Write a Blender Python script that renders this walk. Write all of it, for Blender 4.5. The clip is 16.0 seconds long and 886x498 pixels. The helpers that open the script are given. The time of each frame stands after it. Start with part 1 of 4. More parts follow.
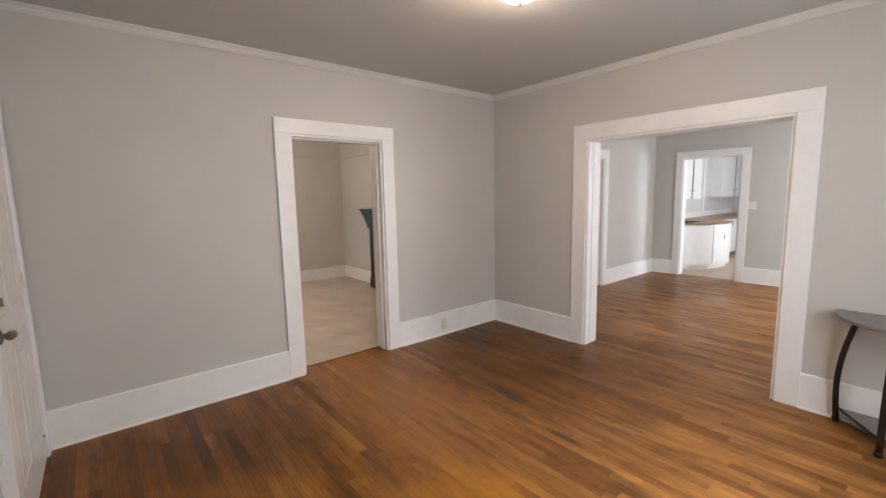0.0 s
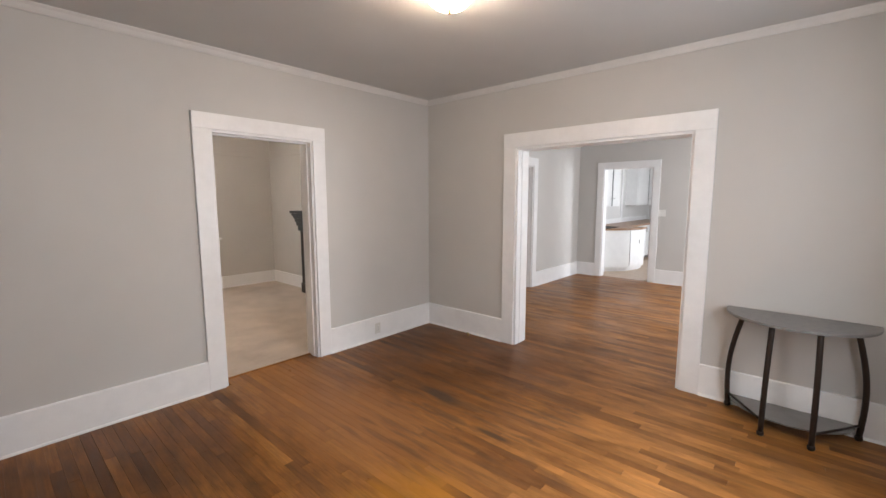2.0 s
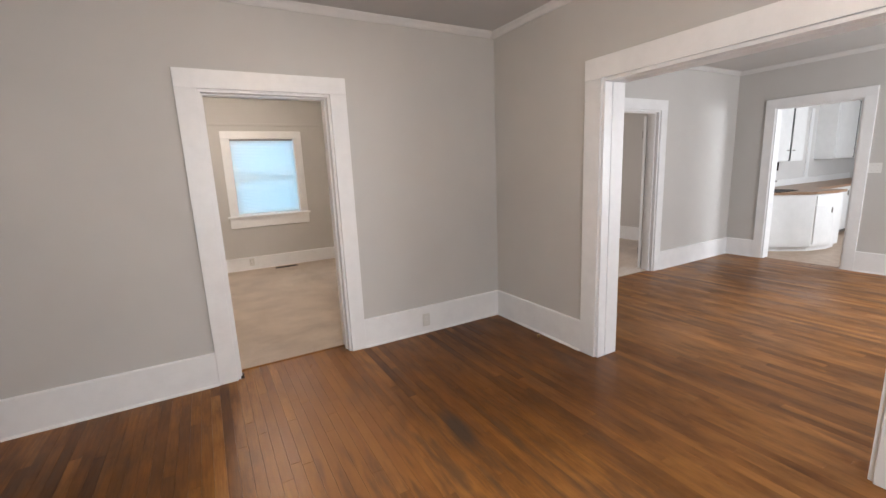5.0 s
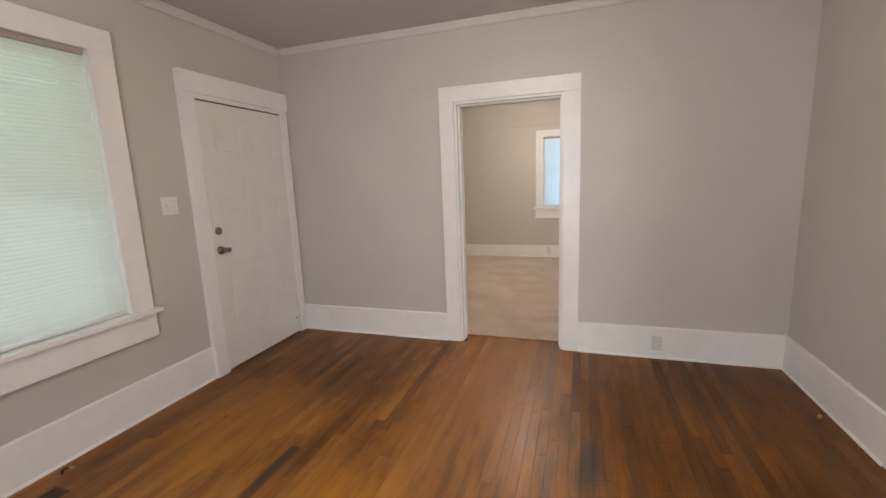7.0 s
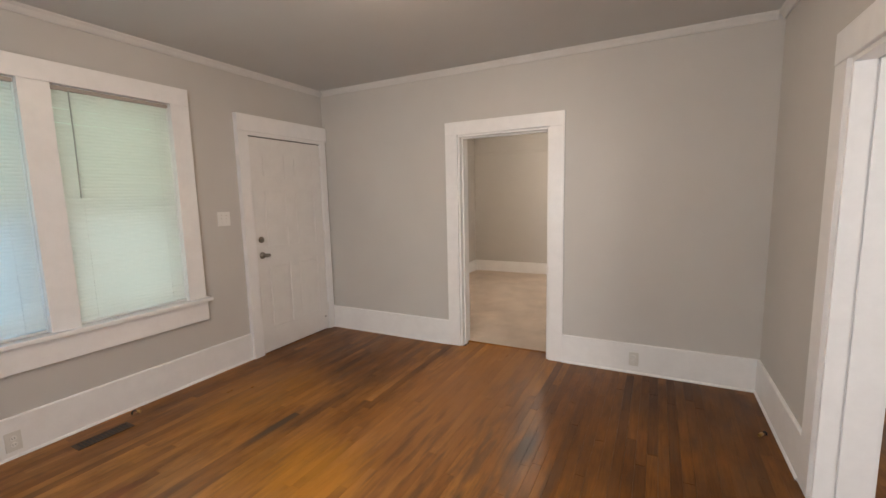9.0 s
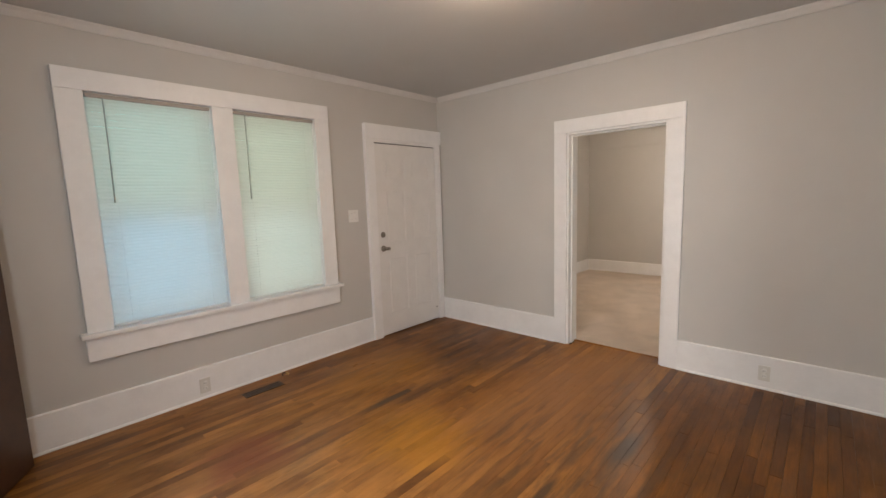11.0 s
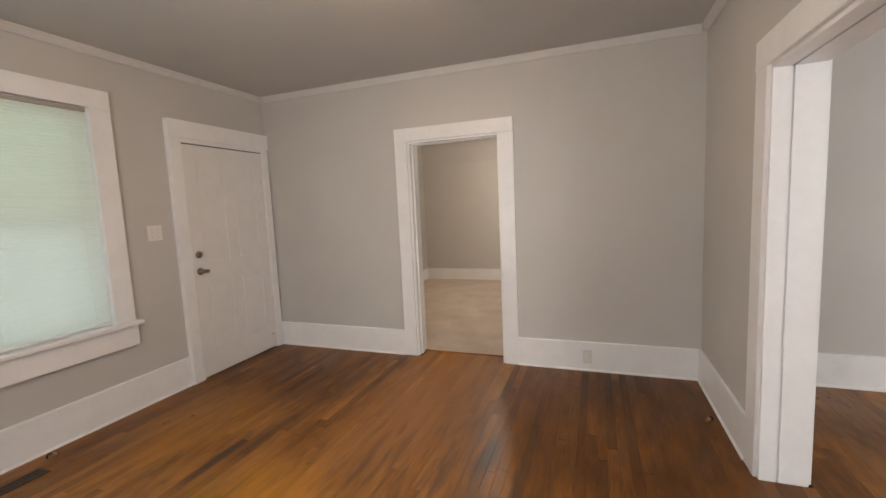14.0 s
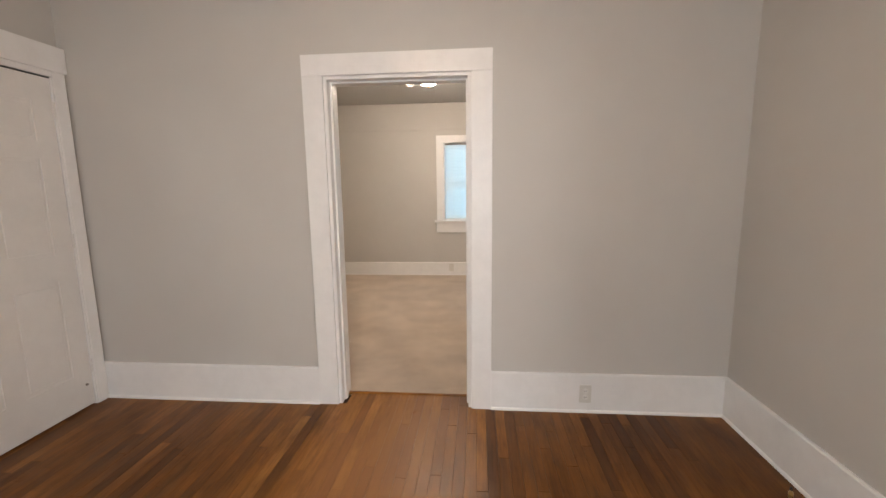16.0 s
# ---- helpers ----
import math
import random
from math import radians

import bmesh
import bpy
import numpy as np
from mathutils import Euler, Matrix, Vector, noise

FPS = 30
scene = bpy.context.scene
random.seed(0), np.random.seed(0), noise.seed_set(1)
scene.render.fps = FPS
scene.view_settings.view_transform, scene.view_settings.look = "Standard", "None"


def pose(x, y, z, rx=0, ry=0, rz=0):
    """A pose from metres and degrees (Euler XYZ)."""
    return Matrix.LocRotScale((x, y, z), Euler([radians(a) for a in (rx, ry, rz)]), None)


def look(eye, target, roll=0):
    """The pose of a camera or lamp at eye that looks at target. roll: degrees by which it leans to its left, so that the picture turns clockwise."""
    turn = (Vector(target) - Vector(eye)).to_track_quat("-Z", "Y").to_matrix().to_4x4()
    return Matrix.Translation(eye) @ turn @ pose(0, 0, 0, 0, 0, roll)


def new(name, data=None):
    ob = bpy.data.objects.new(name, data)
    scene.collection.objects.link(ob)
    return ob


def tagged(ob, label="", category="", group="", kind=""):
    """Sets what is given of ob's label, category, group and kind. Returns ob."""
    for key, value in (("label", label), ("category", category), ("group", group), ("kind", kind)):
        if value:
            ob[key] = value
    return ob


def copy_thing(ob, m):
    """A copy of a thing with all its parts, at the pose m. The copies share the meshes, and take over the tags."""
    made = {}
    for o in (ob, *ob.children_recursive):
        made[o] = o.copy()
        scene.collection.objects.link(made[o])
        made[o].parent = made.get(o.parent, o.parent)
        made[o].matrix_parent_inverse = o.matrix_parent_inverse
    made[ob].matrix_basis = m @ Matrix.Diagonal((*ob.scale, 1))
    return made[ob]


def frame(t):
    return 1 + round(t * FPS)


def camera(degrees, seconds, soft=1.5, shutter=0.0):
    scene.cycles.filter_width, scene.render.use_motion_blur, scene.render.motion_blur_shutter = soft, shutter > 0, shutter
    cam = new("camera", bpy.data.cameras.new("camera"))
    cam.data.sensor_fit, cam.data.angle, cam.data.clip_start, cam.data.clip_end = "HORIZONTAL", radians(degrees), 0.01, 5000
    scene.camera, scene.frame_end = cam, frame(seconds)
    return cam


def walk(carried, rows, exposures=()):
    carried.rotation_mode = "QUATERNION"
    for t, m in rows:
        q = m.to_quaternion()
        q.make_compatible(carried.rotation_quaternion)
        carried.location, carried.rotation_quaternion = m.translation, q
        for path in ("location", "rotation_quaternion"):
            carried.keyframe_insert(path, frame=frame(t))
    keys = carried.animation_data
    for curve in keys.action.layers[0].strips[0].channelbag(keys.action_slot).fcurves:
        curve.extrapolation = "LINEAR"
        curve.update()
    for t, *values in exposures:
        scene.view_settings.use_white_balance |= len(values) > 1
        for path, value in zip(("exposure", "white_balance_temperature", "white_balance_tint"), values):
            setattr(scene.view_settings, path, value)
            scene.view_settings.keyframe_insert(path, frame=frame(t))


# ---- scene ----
cam = camera(93.6, 16.0)
PATH = [
    (0, (0.986, 0.688, 1.536), (2.249, 2.219, 1.283), -1.2),
    (0.5, (0.965, 0.68, 1.545), (2.302, 2.153, 1.338), 0.1),
    (1, (0.98, 0.667, 1.546), (2.402, 2.054, 1.315), -0.5),
    (1.5, (0.985, 0.666, 1.539), (2.453, 2.004, 1.305), -0.4),
    (2, (1.009, 0.659, 1.535), (2.489, 1.983, 1.296), -0.1),
    (2.5, (1.01, 0.73, 1.521), (2.549, 1.988, 1.295), -0.2),
    (3, (1.092, 0.815, 1.505), (2.514, 2.196, 1.238), -0.8),
    (5.3, (2.409, 0.912, 1.47), (3.199, 2.711, 1.095), -1.8),
    (5.5, (2.533, 0.931, 1.46), (3.17, 2.79, 1.089), -1.1),
    (6, (2.765, 0.945, 1.478), (3.08, 2.888, 1.12), -2.0),
    (6.5, (3.03, 0.875, 1.482), (2.824, 2.828, 1.106), -1.1),
    (7, (3.25, 0.738, 1.459), (2.631, 2.609, 1.123), -2.3),
    (7.5, (3.511, 0.648, 1.482), (2.771, 2.478, 1.159), -2.8),
    (8, (3.747, 0.608, 1.489), (2.877, 2.38, 1.163), -2.3),
    (8.5, (3.836, 0.521, 1.477), (3.081, 2.342, 1.139), -1.9),
    (9, (3.969, 0.505, 1.501), (3.059, 2.268, 1.249), -1.3),
    (9.5, (4.103, 0.444, 1.526), (2.917, 2.037, 1.286), -1.9),
    (11.8, (4.105, 0.381, 1.508), (2.754, 1.833, 1.257), -1.9),
    (12, (4.119, 0.39, 1.511), (2.825, 1.894, 1.256), -1.8),
    (12.5, (4.115, 0.419, 1.504), (2.973, 2.04, 1.245), -1.9),
    (13, (4.097, 0.411, 1.501), (3.077, 2.113, 1.249), -1.8),
    (13.5, (4.064, 0.45, 1.495), (3.13, 2.203, 1.268), -1.9),
    (14, (3.908, 0.534, 1.465), (3.221, 2.4, 1.255), -2.6),
    (14.5, (3.742, 0.751, 1.436), (3.291, 2.685, 1.197), -1.8),
    (15, (3.572, 1.007, 1.442), (3.196, 2.961, 1.24), -1.6),
    (15.5, (3.341, 1.301, 1.468), (3.078, 3.266, 1.205), -0.6),
    (16, (3.169, 1.657, 1.419), (3.003, 3.627, 1.121), -0.7),
]
walk(cam, [(t, look(eye, target, roll)) for t, eye, target, roll in PATH], exposures=[(0.0, -0.06, 6250, 10), (0.5, -0.06, 6200, 10), (1.5, 0.02, 6100, 10), (3.0, -0.03, 6100, 10), (5.5, -0.08, 6150, 10), (7.5, -0.18, 6500, 10), (9.0, -0.18, 6600, 10), (9.5, -0.22, 6500, 10), (12.0, -0.14, 6650, 10), (13.5, -0.26, 6550, 10), (14.5, -0.18, 6600, 10), (16.0, -0.04, 6550, 10)])

# ---- light ----
world = bpy.data.worlds.new("world")
scene.world = world
world.use_nodes = True
wn, wl = world.node_tree.nodes, world.node_tree.links
sky = wn.new("ShaderNodeTexSky")
sky.sky_type, sky.sun_disc = "NISHITA", False
sky.sun_elevation, sky.sun_rotation = radians(52), radians(200)
wl.new(sky.outputs[0], wn["Background"].inputs[0])
wn["Background"].inputs[1].default_value = 0.1
sun_data = bpy.data.lights.new("sun", "SUN")
sun_data.energy, sun_data.angle, sun_data.color = 1.5, radians(8), (1, 0.96, 0.9)
new("sun", sun_data).matrix_world = look((0, -20, 26), (0, 0, 0))


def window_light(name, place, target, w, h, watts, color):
    """Sky light that stands in the opening of a window, visible or added."""
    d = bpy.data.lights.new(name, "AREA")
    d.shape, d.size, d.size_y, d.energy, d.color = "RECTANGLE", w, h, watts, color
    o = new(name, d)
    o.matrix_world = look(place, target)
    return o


window_light("sky_light_front", (0.40, 1.23, 1.84), (3, 1.23, 1.84), 0.70, 0.74, 2.75, (0.48, 0.95, 0.90))
window_light("sky_light_front", (0.40, 1.23, 1.08), (3, 1.23, 1.08), 0.70, 0.72, 4.4, (0.26, 0.66, 1.0))
window_light("sky_light_front", (0.40, 2.13, 1.84), (3, 2.13, 1.84), 0.66, 0.74, 2.25, (0.70, 1.0, 0.74))
window_light("sky_light_front", (0.40, 2.13, 1.08), (3, 2.13, 1.08), 0.66, 0.72, 3.1, (0.70, 0.98, 0.93))
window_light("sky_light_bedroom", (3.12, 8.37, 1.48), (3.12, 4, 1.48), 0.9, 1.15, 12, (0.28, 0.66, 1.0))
# side window is out of view, added to brighten the front room
window_light("sky_light_side", (2.9, -0.07, 1.5), (2.9, 4, 1.0), 0.9, 1.35, 41, (0.95, 0.97, 1.0))
# dining, kitchen and hall lamps stand in unseen windows, added for light
window_light("sky_light_dining", (7.4, -0.07, 1.5), (7.6, 3, 1.2), 1.5, 1.35, 94, (0.98, 0.975, 0.97))
window_light("sky_light_kitchen", (10.9, 0.69, 1.6), (10.9, 3, 1.3), 1.15, 1.05, 105, (0.97, 0.98, 1.0))
window_light("sky_light_hall", (6.2, 8.27, 1.5), (6.6, 4, 1.0), 0.95, 1.15, 62, (1.0, 0.89, 0.82))


# ---- materials ----
class Mat:
    """A node material with a Principled shader and short ways to feed it."""

    def __init__(self, name, color=(0.8, 0.8, 0.8), rough=0.5, metal=0.0):
        self.m = bpy.data.materials.new(name)
        self.m.use_nodes = True
        self.n, self.l = self.m.node_tree.nodes, self.m.node_tree.links
        self.p = self.n["Principled BSDF"]
        self.p.inputs["Base Color"].default_value = (*color, 1)
        self.p.inputs["Roughness"].default_value = rough
        self.p.inputs["Metallic"].default_value = metal

    def coords(self, scale=(1, 1, 1)):
        g, m = self.n.new("ShaderNodeNewGeometry"), self.n.new("ShaderNodeMapping")
        m.inputs["Scale"].default_value = scale
        self.l.new(g.outputs["Position"], m.inputs["Vector"])
        return m.outputs[0]

    def noise(self, vec, scale, detail=4, rough=0.55):
        t = self.n.new("ShaderNodeTexNoise")
        t.inputs["Scale"].default_value, t.inputs["Detail"].default_value, t.inputs["Roughness"].default_value = scale, detail, rough
        self.l.new(vec, t.inputs["Vector"])
        return t.outputs["Fac"]

    def ramp(self, fac, stops):
        r = self.n.new("ShaderNodeValToRGB")
        while len(r.color_ramp.elements) < len(stops):
            r.color_ramp.elements.new(0.5)
        for e, (at, c) in zip(r.color_ramp.elements, stops):
            e.position, e.color = at, (*c, 1) if len(c) == 3 else c
        self.l.new(fac, r.inputs[0])
        return r.outputs[0]

    def mix(self, a, b, fac, how="MIX"):
        x = self.n.new("ShaderNodeMix")
        x.data_type, x.blend_type = "RGBA", how
        for sock, v in ((x.inputs["Factor"], fac), (x.inputs["A"], a), (x.inputs["B"], b)):
            if isinstance(v, (int, float)):
                sock.default_value = v
            elif isinstance(v, tuple):
                sock.default_value = (*v, 1)
            else:
                self.l.new(v, sock)
        return x.outputs["Result"]

    def bump(self, height, strength, distance=0.002):
        b = self.n.new("ShaderNodeBump")
        b.inputs["Strength"].default_value, b.inputs["Distance"].default_value = strength, distance
        self.l.new(height, b.inputs["Height"])
        self.l.new(b.outputs[0], self.p.inputs["Normal"])

    def to(self, socket, value):
        self.l.new(value, self.p.inputs[socket])


def paint(name, color, rough, blotch=0.04, stipple=0.12):
    """Rolled wall paint: faint blotches, orange-peel relief."""
    k = Mat(name, color, rough)
    c = k.coords()
    dark = tuple(v * (1 - blotch * 1.6) for v in color)
    k.to("Base Color", k.ramp(k.noise(c, 1.3, 5), [(0.3, dark), (0.7, color)]))
    k.to("Roughness", k.ramp(k.noise(c, 3, 3), [(0.3, (rough - 0.06,) * 3), (0.7, (rough + 0.06,) * 3)]))
    k.bump(k.noise(c, 260, 3), stipple, 0.001)
    return k.m


def trim_paint(name, color=(0.85, 0.845, 0.84), rough=0.33):
    """Gloss trim paint with brush marks, a little grime."""
    k = Mat(name, color, rough)
    c = k.coords()
    k.to("Base Color", k.ramp(k.noise(c, 7, 6, 0.7), [(0.25, tuple(v * 0.93 for v in color)), (0.6, color)]))
    k.bump(k.noise(k.coords((30, 30, 8)), 4, 4), 0.15, 0.002)
    return k.m


def oak(name, source):
    """Old varnished strip oak; each board takes its own tone; worn patches in the varnish."""
    k = Mat(name, rough=0.3)
    if source == "object":
        rnd = k.n.new("ShaderNodeObjectInfo").outputs["Random"]
    else:
        rnd = k.n.new("ShaderNodeNewGeometry").outputs["Random Per Island"]
    shift = k.n.new("ShaderNodeVectorMath")
    shift.operation = "MULTIPLY_ADD"
    g = k.n.new("ShaderNodeNewGeometry")
    k.l.new(g.outputs["Position"], shift.inputs[0])
    shift.inputs[1].default_value = (1, 1, 1)
    spread = k.n.new("ShaderNodeCombineXYZ")
    mul = k.n.new("ShaderNodeMath")
    mul.operation = "MULTIPLY"
    mul.inputs[1].default_value = 37.0
    k.l.new(rnd, mul.inputs[0])
    k.l.new(mul.outputs[0], spread.inputs[1])
    k.l.new(mul.outputs[0], spread.inputs[2])
    k.l.new(spread.outputs[0], shift.inputs[2])
    grain_map = k.n.new("ShaderNodeMapping")
    grain_map.inputs["Scale"].default_value = (60, 3.2, 1)
    k.l.new(shift.outputs[0], grain_map.inputs["Vector"])
    grain = k.noise(grain_map.outputs[0], 1.6, 7, 0.65)
    tone = k.ramp(rnd, [(0.0, (0.150, 0.057, 0.0110)), (0.18, (0.225, 0.090, 0.0160)), (0.55, (0.282, 0.116, 0.020)), (0.85, (0.315, 0.134, 0.026)), (1.0, (0.385, 0.172, 0.040))])
    lined = k.mix(tone, k.ramp(grain, [(0.32, (0.62, 0.57, 0.52)), (0.60, (1.08, 1.07, 1.03))]), 0.75, "MULTIPLY")
    # wear breaks off board by board: each board reads the stains a little further along
    slide = k.n.new("ShaderNodeVectorMath")
    slide.operation = "MULTIPLY_ADD"
    slide.inputs[1].default_value = (0.0, 0.0055, 0.0)
    k.l.new(spread.outputs[0], slide.inputs[0])
    k.l.new(g.outputs["Position"], slide.inputs[2])

    def patches(scale, size, detail=5, rough=0.6):
        m = k.n.new("ShaderNodeMapping")
        m.inputs["Scale"].default_value = scale
        k.l.new(slide.outputs[0], m.inputs["Vector"])
        return k.noise(m.outputs[0], size, detail, rough)

    ragged = patches((1, 0.6, 1), 2.2, 5, 0.62)

    def ragged_area(cx, cy, rx, ry, strength, frayed=1.1):
        """A worn, stained or darker area round (cx, cy) with a ragged rim; 1 inside, 0 outside."""
        m = k.n.new("ShaderNodeMapping")
        m.inputs["Location"].default_value = (-cx / rx, -cy / ry, 0)
        m.inputs["Scale"].default_value = (1 / rx, 1 / ry, 0)
        k.l.new(slide.outputs[0], m.inputs["Vector"])
        ln = k.n.new("ShaderNodeVectorMath")
        ln.operation = "LENGTH"
        k.l.new(m.outputs[0], ln.inputs[0])
        ad = k.n.new("ShaderNodeMath")
        ad.operation = "MULTIPLY_ADD"
        ad.inputs[1].default_value = frayed
        k.l.new(ragged, ad.inputs[0])
        k.l.new(ln.outputs["Value"], ad.inputs[2])
        mid = 1.0 + frayed * 0.5
        half = k.n.new("ShaderNodeMath")
        half.operation = "DIVIDE"
        half.inputs[1].default_value = 2 * mid
        k.l.new(ad.outputs[0], half.inputs[0])
        return k.ramp(half.outputs[0], [(0.5 - 0.24 / mid, (strength,) * 3), (0.5 + 0.14 / mid, (0, 0, 0))])

    cloud = k.ramp(patches((1, 0.5, 1), 1.4), [(0.36, (0.70, 0.66, 0.60)), (0.52, (1.0, 1.0, 1.0)), (0.66, (1.22, 1.22, 1.18))])
    worn = k.mix(lined, cloud, 0.85, "MULTIPLY")
    # bare, sanded-looking wear across the south of the room and on into the dining room
    worn = k.mix(worn, k.mix(k.mix((0.42, 0.197, 0.062), tone, 0.35), k.ramp(rnd, [(0.0, (0.62, 0.57, 0.52)), (0.4, (1.0, 1.0, 1.0)), (1.0, (1.28, 1.28, 1.3))]), 0.8, "MULTIPLY"), ragged_area(2.9, 1.2, 2.1, 1.25, 0.75))
    worn = k.mix(worn, k.mix(k.mix((0.355, 0.162, 0.060), tone, 0.35), k.ramp(rnd, [(0.0, (0.62, 0.57, 0.52)), (0.4, (1.0, 1.0, 1.0)), (1.0, (1.2, 1.2, 1.22))]), 0.8, "MULTIPLY"), ragged_area(6.3, 2.2, 1.9, 1.3, 0.7))
    mottle = k.ramp(patches((3.2, 1.0, 1), 2.6, 5, 0.65), [(0.34, (0.60, 0.55, 0.50)), (0.50, (1.0, 1.0, 1.0)), (0.66, (1.26, 1.24, 1.18))])
    worn = k.mix(worn, mottle, 0.85, "MULTIPLY")
    # walked lane to the bedroom door
    worn = k.mix(worn, (0.310, 0.137, 0.045), ragged_area(2.72, 3.3, 0.42, 1.25, 0.7, 0.4))
    # darker floor towards the north-east and north-west corners
    worn = k.mix(worn, k.mix(worn, (0.43, 0.37, 0.29), 1.0, "MULTIPLY"), ragged_area(4.15, 3.5, 1.12, 1.35, 0.9, 0.5))
    worn = k.mix(worn, k.mix(worn, (0.58, 0.52, 0.46), 1.0, "MULTIPLY"), ragged_area(1.15, 3.7, 1.0, 0.75, 0.9, 0.6))
    # amber spill and reddish spots
    worn = k.mix(worn, (0.46, 0.195, 0.012), ragged_area(2.25, 2.14, 0.36, 0.30, 0.55, 1.7))
    worn = k.mix(worn, (0.33, 0.135, 0.012), ragged_area(1.25, 2.75, 0.40, 0.5, 0.6))
    worn = k.mix(worn, (0.20, 0.055, 0.022), ragged_area(1.62, 1.36, 0.26, 0.22, 0.7))
    # grey-black water stains that follow single boards
    streaks = k.ramp(patches((10, 1.3, 1), 1.6, 4, 0.55), [(0.48, (0, 0, 0)), (0.64, (0.85,) * 3)])
    where = k.ramp(patches((1, 0.8, 1), 1.1, 3, 0.5), [(0.44, (0.05,) * 3), (0.60, (0.5,) * 3)])
    worn = k.mix(worn, (0.095, 0.052, 0.028), k.mix(streaks, where, 1.0, "MULTIPLY"))
    worn = k.mix(worn, (0.060, 0.038, 0.026), k.mix(streaks, ragged_area(3.2, 2.45, 0.85, 0.75, 0.55), 1.0, "MULTIPLY"))
    worn = k.mix(worn, (0.040, 0.028, 0.022), ragged_area(3.31, 2.84, 0.065, 0.20, 0.85, 0.3))
    worn = k.mix(worn, (0.050, 0.032, 0.022), ragged_area(3.13, 2.22, 0.03, 0.16, 0.85, 0.3))
    worn = k.mix(worn, (0.050, 0.032, 0.022), ragged_area(1.75, 2.35, 0.035, 0.30, 0.85, 0.4))
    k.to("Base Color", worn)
    k.to("Roughness", k.ramp(patches((1, 0.6, 1), 2.3, 6, 0.65), [(0.3, (0.27,) * 3), (0.7, (0.50,) * 3)]))
    k.p.inputs["Specular IOR Level"].default_value = 0.27
    k.bump(grain, 0.12, 0.001)
    return k.m


def carpet_mat(name):
    k = Mat(name, (0.45, 0.35, 0.26), 0.95)
    c = k.coords()
    base = k.ramp(k.noise(c, 2.4, 6, 0.65), [(0.3, (0.40, 0.295, 0.205)), (0.66, (0.62, 0.49, 0.365))])
    k.to("Base Color", k.mix(base, k.ramp(k.noise(c, 240, 2), [(0.3, (0.72,) * 3), (0.7, (1.12,) * 3)]), 0.8, "MULTIPLY"))
    k.p.inputs["Sheen Weight"].default_value = 0.5
    k.bump(k.noise(c, 300, 2), 0.7, 0.006)
    return k.m


def slat_mat(name, color):
    """Thin vinyl that lets part of the daylight through."""
    k = Mat(name, color, 0.45)
    tr = k.n.new("ShaderNodeBsdfTranslucent")
    tr.inputs["Color"].default_value = (*color, 1)
    mx = k.n.new("ShaderNodeMixShader")
    mx.inputs[0].default_value = 0.38
    k.l.new(k.p.outputs[0], mx.inputs[1])
    k.l.new(tr.outputs[0], mx.inputs[2])
    k.l.new(mx.outputs[0], k.n["Material Output"].inputs["Surface"])
    return k.m


def glow(name, color, strength):
    k = Mat(name, color, 0.3)
    k.p.inputs["Emission Color"].default_value = (*color, 1)
    k.p.inputs["Emission Strength"].default_value = strength
    return k.m


def worn_metal(name, color, rough, metal=1.0):
    k = Mat(name, color, rough, metal)
    k.to("Roughness", k.ramp(k.noise(k.coords(), 30, 4), [(0.3, (rough - 0.08,) * 3), (0.7, (rough + 0.1,) * 3)]))
    return k.m


def glass_mat(name):
    k = Mat(name, (0.95, 0.98, 0.97), 0.02)
    k.p.inputs["Transmission Weight"].default_value = 1.0
    k.p.inputs["IOR"].default_value = 1.45
    return k.m


def laminate(name, a, b, scale, rough):
    k = Mat(name, a, rough)
    k.to("Base Color", k.ramp(k.noise(k.coords((1, 1, 1)), scale, 6, 0.7), [(0.35, a), (0.65, b)]))
    return k.m


WALL = paint("greige_wall_paint", (0.568, 0.549, 0.521), 0.62)
CEIL = paint("white_ceiling_paint", (0.56, 0.555, 0.54), 0.8, 0.03, 0.2)
TRIM = trim_paint("white_trim_paint")
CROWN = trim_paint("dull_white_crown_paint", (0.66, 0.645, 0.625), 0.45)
DOORP = trim_paint("white_door_paint", (0.78, 0.765, 0.745), 0.38)
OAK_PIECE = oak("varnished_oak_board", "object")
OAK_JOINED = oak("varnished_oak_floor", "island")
DARKGAP = Mat("floor_joint_dust", (0.03, 0.015, 0.008), 0.9).m
CARPET = carpet_mat("beige_carpet")
VINYL = laminate("tan_vinyl_floor", (0.36, 0.26, 0.18), (0.45, 0.34, 0.25), 9, 0.4)
SLAT = slat_mat("white_vinyl_slat", (0.86, 0.87, 0.84))
GLASS = glass_mat("clear_glass")
NICKEL = worn_metal("satin_nickel", (0.30, 0.27, 0.24), 0.3)
CHROME = worn_metal("chrome", (0.75, 0.75, 0.76), 0.12)
BRASS = worn_metal("brass", (0.55, 0.36, 0.14), 0.35)
IRON = worn_metal("dark_bronze_iron", (0.035, 0.025, 0.02), 0.42, 0.5)
GREYTOP = laminate("grey_stone_top", (0.17, 0.165, 0.16), (0.22, 0.21, 0.20), 25, 0.35)
SHELFGREY = laminate("grey_smoked_shelf", (0.16, 0.15, 0.145), (0.19, 0.18, 0.17), 12, 0.3)
PLASTIC = Mat("white_plastic", (0.78, 0.77, 0.74), 0.35).m
ALMOND = Mat("almond_plastic", (0.69, 0.675, 0.635), 0.35).m
# near-black; also used for strips and plates that stand in for shade
SLOT = Mat("dark_slot", (0.03, 0.03, 0.03), 0.6).m
VENT = worn_metal("brown_vent_metal", (0.07, 0.04, 0.022), 0.45, 0.4)
BLACKWOOD = laminate("black_painted_wood", (0.012, 0.012, 0.013), (0.022, 0.021, 0.021), 14, 0.35)
